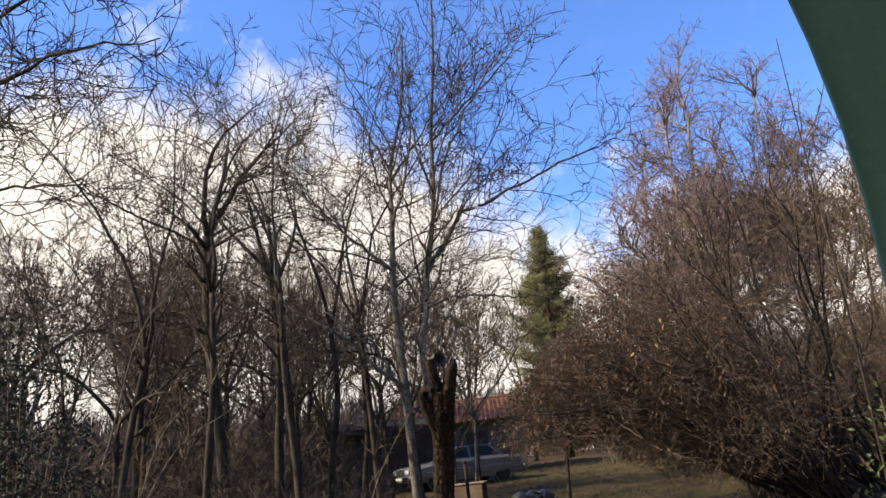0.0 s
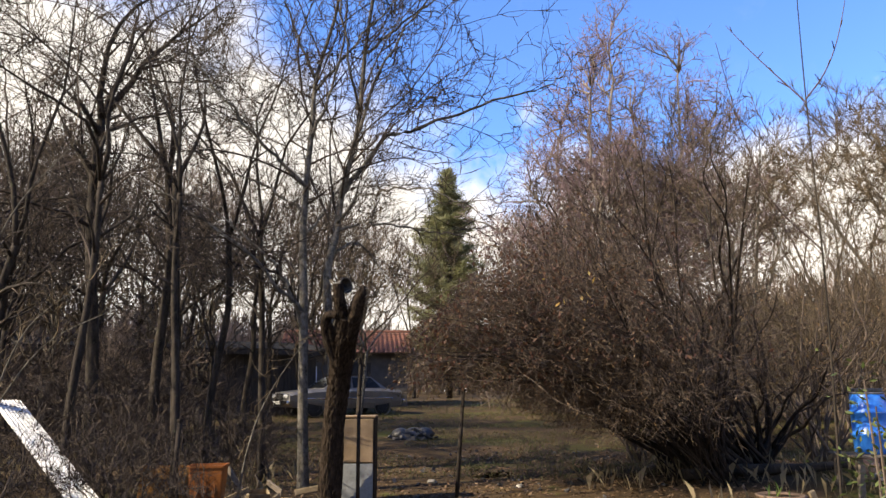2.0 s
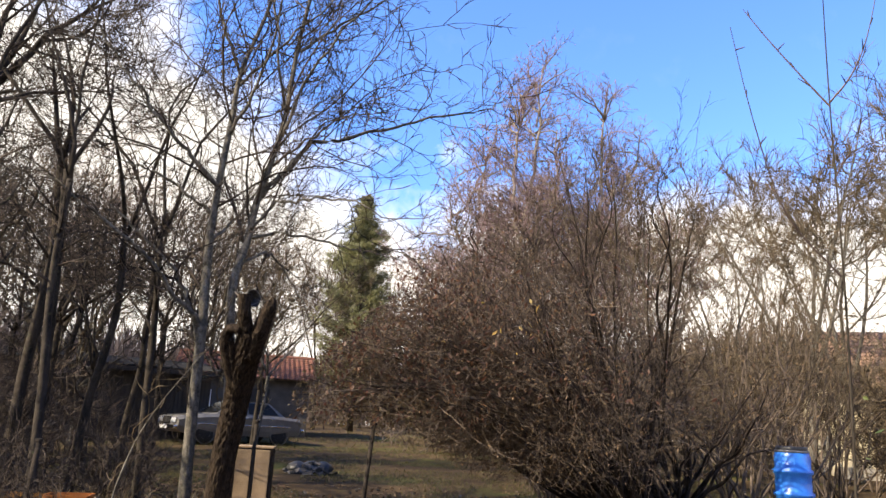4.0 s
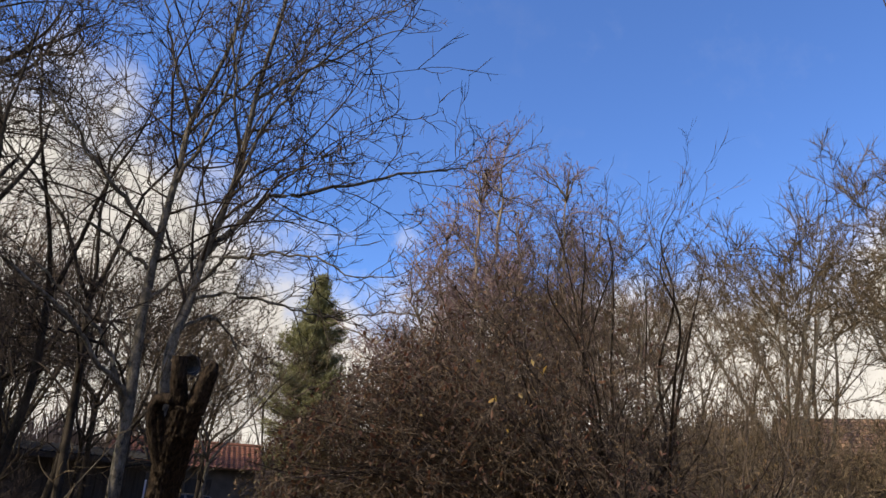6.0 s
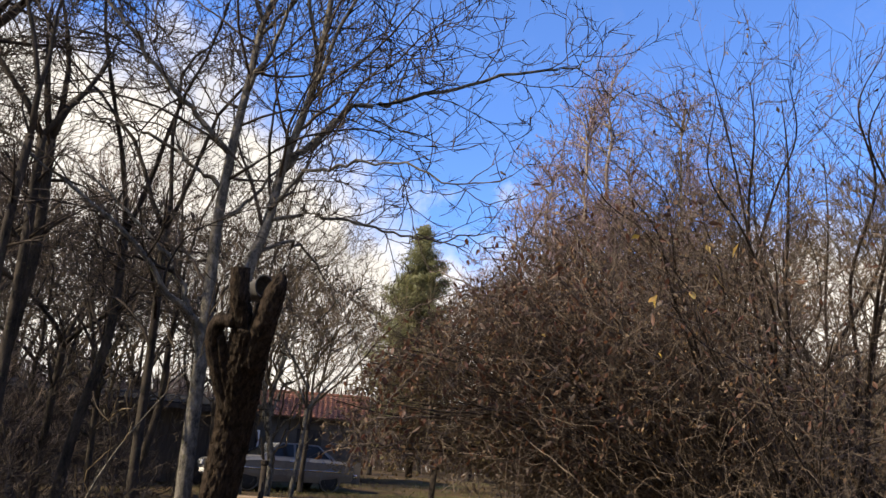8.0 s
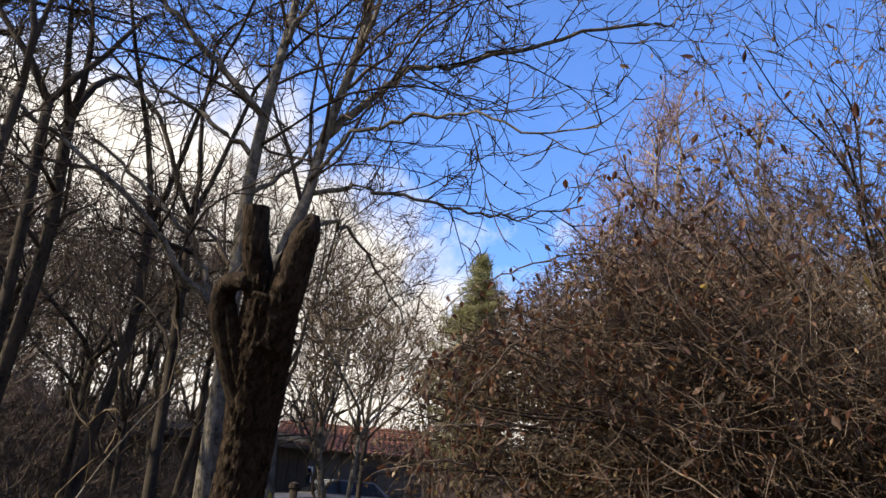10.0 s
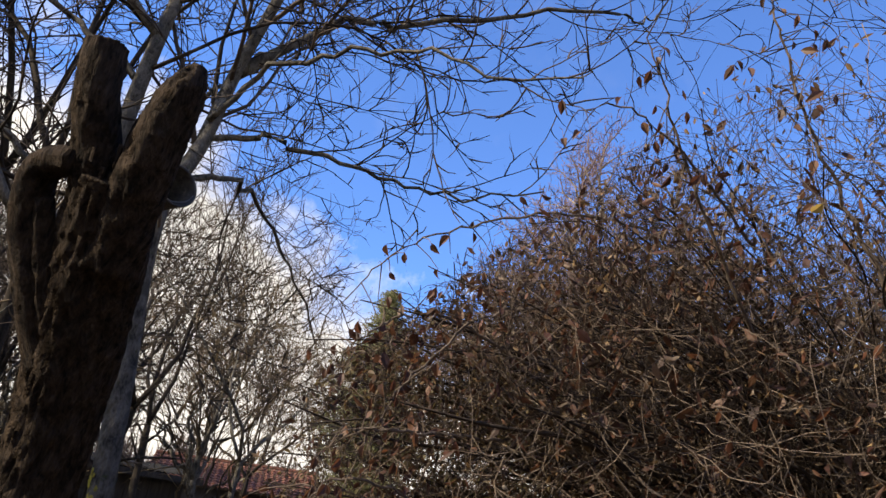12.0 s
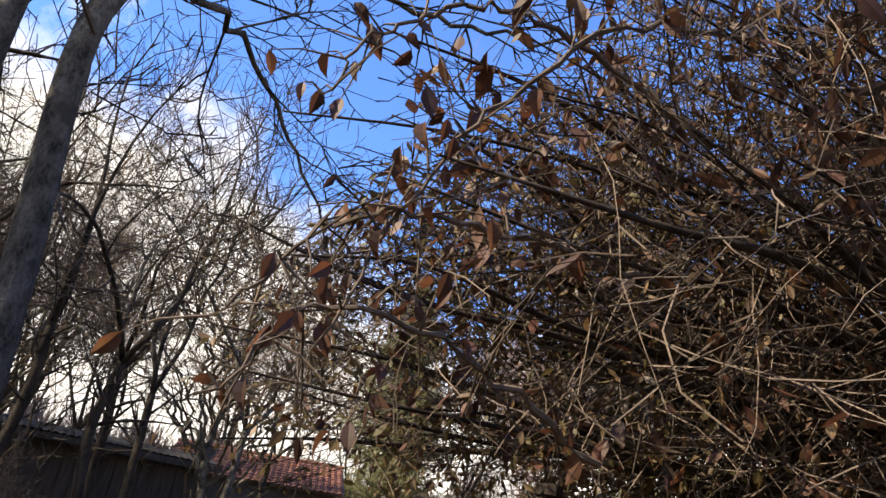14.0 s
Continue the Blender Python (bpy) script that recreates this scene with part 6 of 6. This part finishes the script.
def stone(x, y, s, seed, mat=STONE, label="grey field stone lying in the yard"):
    bm = bmesh.new()
    bmesh.ops.create_icosphere(bm, subdivisions=3, radius=1)
    for v in bm.verts:
        k = 1 + 0.28 * noise.noise(v.co * 1.3 + Vector((seed, 0, 0))) + 0.1 * noise.noise(v.co * 4 + Vector((0, seed, 0)))
        v.co = Vector((v.co.x * s * 1.3 * k, v.co.y * s * k, max(-0.3, v.co.z) * s * 0.75 * k))
    ob = part("stone", bm, mat, None, "", True)
    ob.matrix_basis = stand(x, y, 0.18 * s, seed * 40)
    tagged(ob, label, "stone", "stones")


def brick_pile(x, y, seed):
    rng = random.Random(seed)
    ob = base("brick_pile", stand(x, y), "small stack of old bricks and blocks", "bricks")
    bm = block(0.24, 0.115, 0.065, (0, 0, 0), 0.006)
    me = bpy.data.meshes.new("brick")
    bm.to_mesh(me)
    bm.free()
    me.materials.append(BRICK)
    for r in range(5):
        for c in range(4):
            for d in range(2):
                b = new("brick", me)
                b.parent = ob
                b.matrix_basis = Matrix.Translation((c * 0.26 - 0.4 + rng.gauss(0, 0.012), d * 0.13 + rng.gauss(0, 0.01), 0.035 + r * 0.068)) @ pose(0, 0, 0, 0, 0, rng.gauss(0, 4))


barrel()
cupboard()
corrugated_sheet(-4.30, 10.15, 146, 27, 2.9, 0.34, 1)
tub(-3.38, 10.75, 0.40, 0.56, 8, ORANGE_PLASTIC, "orange plastic tub with a bright rim among the brushwood")
ob = base("panel", stand(-4.15, 11.3, -0.08, 6, -12), "ochre painted panel lying against the brushwood", "panel")
part("sheet", block(0.62, 0.03, 0.60, (0, 0, 0.30), 0.006, None, 0.006, 4), OCHRE_PANEL, ob)
part("batten", block(0.60, 0.03, 0.05, (0, -0.032, 0.45), 0.006), OCHRE_PANEL, ob)
post(-1.66, 11.02, 1.38, (0.0, 0.0), 0.024)
post(-0.5, 11.7, 1.38, (0.1, 0.1), 0.029)
# No fence post: this pole stands in for a thin dark tree trunk.
post(-3.75, 10.6, 1.15, (0.05, 0.0), 0.03)
bucket(-0.15, 9.35, 0.135, 0.32, CREAM_PLASTIC, "cream plastic bucket standing on the soil", 20)
# The second, tipped bucket is a stand-in for a small pale stone.
bucket(0.42, 9.75, 0.07, 0.16, CREAM_PLASTIC, "tipped cream bucket shape standing in for a small pale stone", 70, 62, 0.1)
planter(3.25, 10.9, 0.27, 0.13, "wide terracotta bowl of earth with sprouting bulbs", 10, 4)
planter(2.32, 10.0, 0.16, 0.14, "terracotta pot with fresh green shoots", 18, 5)
rubble_heap(-1.75, 20.0, 0.55, 0.32, 7, "low heap of dark scrap and plastic on the grass")
crate(-3.0, 11.5, 25, 0.26, 0.16, FRESH_WOOD, "broken pale wooden box lying tilted", 14)
crate(-2.5, 10.95, -25, 0.26, 0.13, FRESH_WOOD, "broken pale wooden box", -17)
crate(-2.75, 10.5, 60, 0.24, 0.12, FRESH_WOOD, "splintered pale wooden box", 26)
for k, (x, y, long, lean, rz) in enumerate([(-3.15, 11.1, 0.34, 68, 20), (-2.75, 11.35, 0.42, 78, 130), (-2.6, 10.7, 0.30, 72, 70), (-2.95, 10.75, 0.26, 60, 200), (-2.3, 11.3, 0.36, 80, 10), (-3.3, 11.6, 0.5, 40, 160)]):
    leaning_plank(x, y, long, lean, rz, (FRESH_WOOD, OLD_WOOD)[k % 2], 0.07, "splintered board lying among broken boxes")
leaning_plank(4.25, 11.05, 0.40, 8, 30)
leaning_plank(4.55, 10.9, 0.34, 30, 10)
leaning_plank(1.05, 9.6, 0.3, -12, 40, FRESH_WOOD, 0.06)
leaning_plank(3.35, 10.2, 0.34, -22, 15, FRESH_WOOD, 0.07)
for k, (x, y, s) in enumerate([(5.6, 11.4, 0.16), (5.9, 12.2, 0.2), (5.2, 12.4, 0.13), (2.75, 9.6, 0.05), (1.5, 10.1, 0.05), (-0.9, 13.2, 0.06), (0.35, 12.4, 0.05)]):
    stone(x, y, s, k)
brick_pile(5.7, 12.9, 3)
ob = base("log", stand(3.7, 12.3, 0.06, 14), "mossy fallen log at the edge of the bed", "log")
V, F = [], []
tube(V, F, curve_points([(-1.3, 0, -0.02), (-0.5, 0.05, 0.02), (0.4, -0.03, 0.02), (1.3, 0.1, 0.05)], 6), [0.075 - 0.001 * i for i in range(19)], 12)
link_mesh("trunk", V, F, GREY_BARK, ob, smooth=True)


def scrap_bits():
    """Scattered pale litter on the trampled soil."""
    rng = random.Random(17)
    V, F = [], []
    for k in range(90):
        x, y = rng.uniform(-2.6, 2.4), rng.uniform(10.4, 17.5)
        c = Vector((x, y, ground_z(x, y) + 0.02))
        bm = block(rng.uniform(0.02, 0.11), rng.uniform(0.02, 0.07), rng.uniform(0.008, 0.03), c, 0.003, Euler((rng.gauss(0, 0.3), rng.gauss(0, 0.3), rng.uniform(0, 6))).to_matrix(), 0.006, k)
        i = len(V)
        bm.verts.index_update()
        V += [v.co.copy() for v in bm.verts]
        F += [tuple(i + v.index for v in f.verts) for f in bm.faces]
        bm.free()
    tagged(link_mesh("litter", V, F, RAG), "small pale scraps scattered on trampled soil", "litter", kind="stuff")


scrap_bits()


# ---- near plants and the doorway curtain ----
def sapling():
    rng, lines = random.Random(33), []
    trunk_line(lines, [(1.36, 5.42, 0.1), (1.38, 5.4, 1.2), (1.41, 5.4, 2.2), (1.41, 5.4, 3.1), (1.42, 5.4, 3.75)], 0.0085, 0.002, flare=0.3)
    for c in ([(1.41, 5.4, 3.1), (1.5, 5.38, 3.22), (1.58, 5.37, 3.4), (1.66, 5.36, 3.7)], [(1.41, 5.4, 3.08), (1.3, 5.4, 3.2), (1.16, 5.4, 3.36), (1.05, 5.4, 3.5)],
              [(1.4, 5.4, 2.35), (1.2, 5.42, 2.6), (1.08, 5.42, 3.0), (1.0, 5.42, 3.42)], [(1.40, 5.4, 2.75), (1.52, 5.45, 2.9), (1.72, 5.45, 3.0)]):
        pts = curve_points(c, 4)
        lines.append((pts, [0.005 - 0.0035 * i / len(pts) for i in range(len(pts))], 1))
        for p in pts[3::2]:
            lines.append(([p, p + Vector((rng.gauss(0, 0.02), rng.gauss(0, 0.02), 0.03))], [0.004, 0.002], 2))
    set_tree("sapling", lines, 1.36, 5.42, "thin straight leafless sapling with a few forked shoots", GREY_BARK, TWIG_RED, split=0.007, category="sapling")


def leafy_bush(name, x, y, r, h, count, mat, long, label, seed):
    """A dense evergreen: short stems and very many small leaves."""
    rng, lines = random.Random(seed), []
    foot = Vector((x, y, ground_z(x, y)))
    ob = base(name, Matrix.Translation(foot), label, "shrub")
    V, F, LV, LF = [], [], [], []
    for k in range(40):
        a, e = rng.uniform(0, 6.28), rng.random()
        tip = Vector((r * math.cos(a) * (1 - 0.6 * e), r * math.sin(a) * (1 - 0.6 * e), h * (0.25 + 0.75 * e) * rng.uniform(0.8, 1.05)))
        pts = curve_points([(0, 0, 0), tip * 0.5 + Vector((0, 0, 0.1)), tip], 5)
        tube(V, F, pts, [0.012 - 0.0009 * i for i in range(len(pts))], 5)
        for _ in range(count // 40):
            q = pts[rng.randrange(3, len(pts))] + Vector((rng.gauss(0, 0.07), rng.gauss(0, 0.07), rng.gauss(0, 0.07)))
            leaf_small(LV, LF, q, Vector((rng.gauss(0, 1), rng.gauss(0, 1), rng.gauss(0.4, 0.8))), Vector((rng.gauss(0, 1), rng.gauss(0, 1), 1)), long * rng.uniform(0.6, 1.3), long * 0.4, rng.uniform(-0.2, 0.3))
    tagged(link_mesh("woody_core", V, F, BUSH_STEM, ob), kind="stuff")
    tagged(link_mesh("foliage", LV, LF, mat, ob), kind="stuff")


def door_curtain():
    """Green canvas curtain drawn aside where the walk begins; its free edge hangs in a curve."""
    ob = base("door_curtain", Matrix.Translation((0.0, 0.0, 0.0)), "faded green canvas curtain drawn aside at the doorway", "curtain")
    V, F = [], []
    rows, cols = 48, 60
    for j in range(rows + 1):
        z = 0.12 + 2.02 * j / rows
        up = max(0.0, z - 1.70)
        for i in range(cols + 1):
            u = i / cols
            fold = 0.020 * math.sin(u * 34 + 0.5 * z) * min(1.0, 6 * u) + 0.012 * noise.noise(Vector((u * 4, z * 1.5, 2)))
            V.append((0.255 - 0.78 * up * up * (1 - u) + 0.82 * u, 1.79 - 0.27 * up + fold + 0.05 * u, z))
    for j in range(rows):
        for i in range(cols):
            a = j * (cols + 1) + i
            F.append((a, a + 1, a + cols + 2, a + cols + 1))
    sheet = link_mesh("canvas", V, F, GREEN_CLOTH, ob, smooth=True)
    sheet.modifiers.new("thick", "SOLIDIFY").thickness = 0.004
    part("curtain_rail", rod((0.02, 1.72, 2.15), (1.12, 1.86, 2.15), 0.012, 10), STEEL, ob, "thin steel rail")
    part("rail_post", block(0.07, 0.07, 2.2, (1.12, 1.86, 1.08), 0.008), OLD_WOOD, ob, "weathered wooden post")


sapling()
leafy_bush("evergreen_shrub", 1.26, 4.75, 0.36, 1.6, 4600, THUJA_LEAF, 0.035, "yellow-green evergreen shrub by the path", 51)
leafy_bush("ivy_shrub", -4.85, 7.1, 0.95, 3.2, 11000, IVY_LEAF, 0.06, "dark glossy ivy shrub at the edge of the thicket", 52)
door_curtain()


def light_blocking_wall():
    """Unseen wall of an assumed house behind the walk's beginning, added to block sky light."""
    for x0, x1, z0, z1 in ((-6.0, -0.62, -0.2, 4.6), (1.12, 7.0, -0.2, 4.6), (-0.62, 1.12, 2.25, 4.6)):
        ob = part("blocking_wall", block(x1 - x0, 0.3, z1 - z0, ((x0 + x1) / 2, 0.55, (z0 + z1) / 2), 0.01), HOUSE_WALL)
        tagged(ob, "plain pale wall added unseen behind the doorway to block sky light", "wall", kind="structure")


light_blocking_wall()
cable = base("overhead_cable", Matrix.Translation((0, 0, 0)), "thin black overhead cable", "cable")
V, F = [], []
tube(V, F, [Vector((13.2 + 0.62 * k, 25.0 - 0.15 * k, 11.0 + 0.44 * k - 0.9 * math.sin(k / 26 * 3.1416))) for k in range(27)], [0.012] * 27, 5)
link_mesh("wire", V, F, CABLE, cable)


# ---- grass, litter and dry stalks ----
def scatter_leaves(name, seed, count, area, mat, long, label, flat=True, clump=0.0):
    rng = random.Random(seed)
    V, F = [], []
    for _ in range(count):
        x, y = rng.uniform(area[0], area[1]), rng.uniform(area[2], area[3])
        if noise.noise(Vector((x * 0.6, y * 0.6, seed))) < clump:
            continue
        p = Vector((x, y, ground_z(x, y) + 0.008))
        L = long * rng.uniform(0.55, 1.4)
        if flat:
            leaf_small(V, F, p, Vector((rng.gauss(0, 1), rng.gauss(0, 1), rng.gauss(0.12, 0.18))), Vector((rng.gauss(0, 0.4), rng.gauss(0, 0.4), 1)), L, L * 0.55, rng.uniform(-0.3, 0.3))
        else:
            d = Vector((rng.gauss(0, 0.35), rng.gauss(0, 0.35), 1)).normalized() * L
            s = Vector((rng.gauss(0, 1), rng.gauss(0, 1), 0)).normalized() * (0.0016 + 0.004 * L)
            i = len(V)
            V += [p - s, p + s, p + d * 0.6 + s * 0.5, p + d + Vector((rng.gauss(0, 0.15), rng.gauss(0, 0.15), -0.1)) * L]
            F += [(i, i + 1, i + 2), (i, i + 2, i + 3)]
    tagged(link_mesh(name, V, F, mat), label, "ground cover", kind="stuff")


scatter_leaves("leaf_litter", 101, 14000, (-5, 6.5, 8.5, 18), LITTER, 0.06, "brown fallen leaves strewn on the soil", True, -0.25)
scatter_leaves("grass", 102, 62000, (-9, 9, 12.5, 30), GRASS_BLADE, 0.07, "short patchy winter grass", False, -0.05)
scatter_leaves("grass", 103, 16000, (-16, 14, 26, 44), GRASS_BLADE, 0.12, "short patchy winter grass", False, -0.1)
scatter_leaves("dry_stalks", 104, 1300, (-9.5, -2.0, 10.3, 16), STRAW, 0.24, "dry pale grass stalks between the trees", False, 0.0)
scatter_leaves("dry_stalks", 105, 700, (1.2, 6.5, 9.6, 14), STRAW, 0.26, "dry pale grass stalks under the shrubs", False, 0.0)
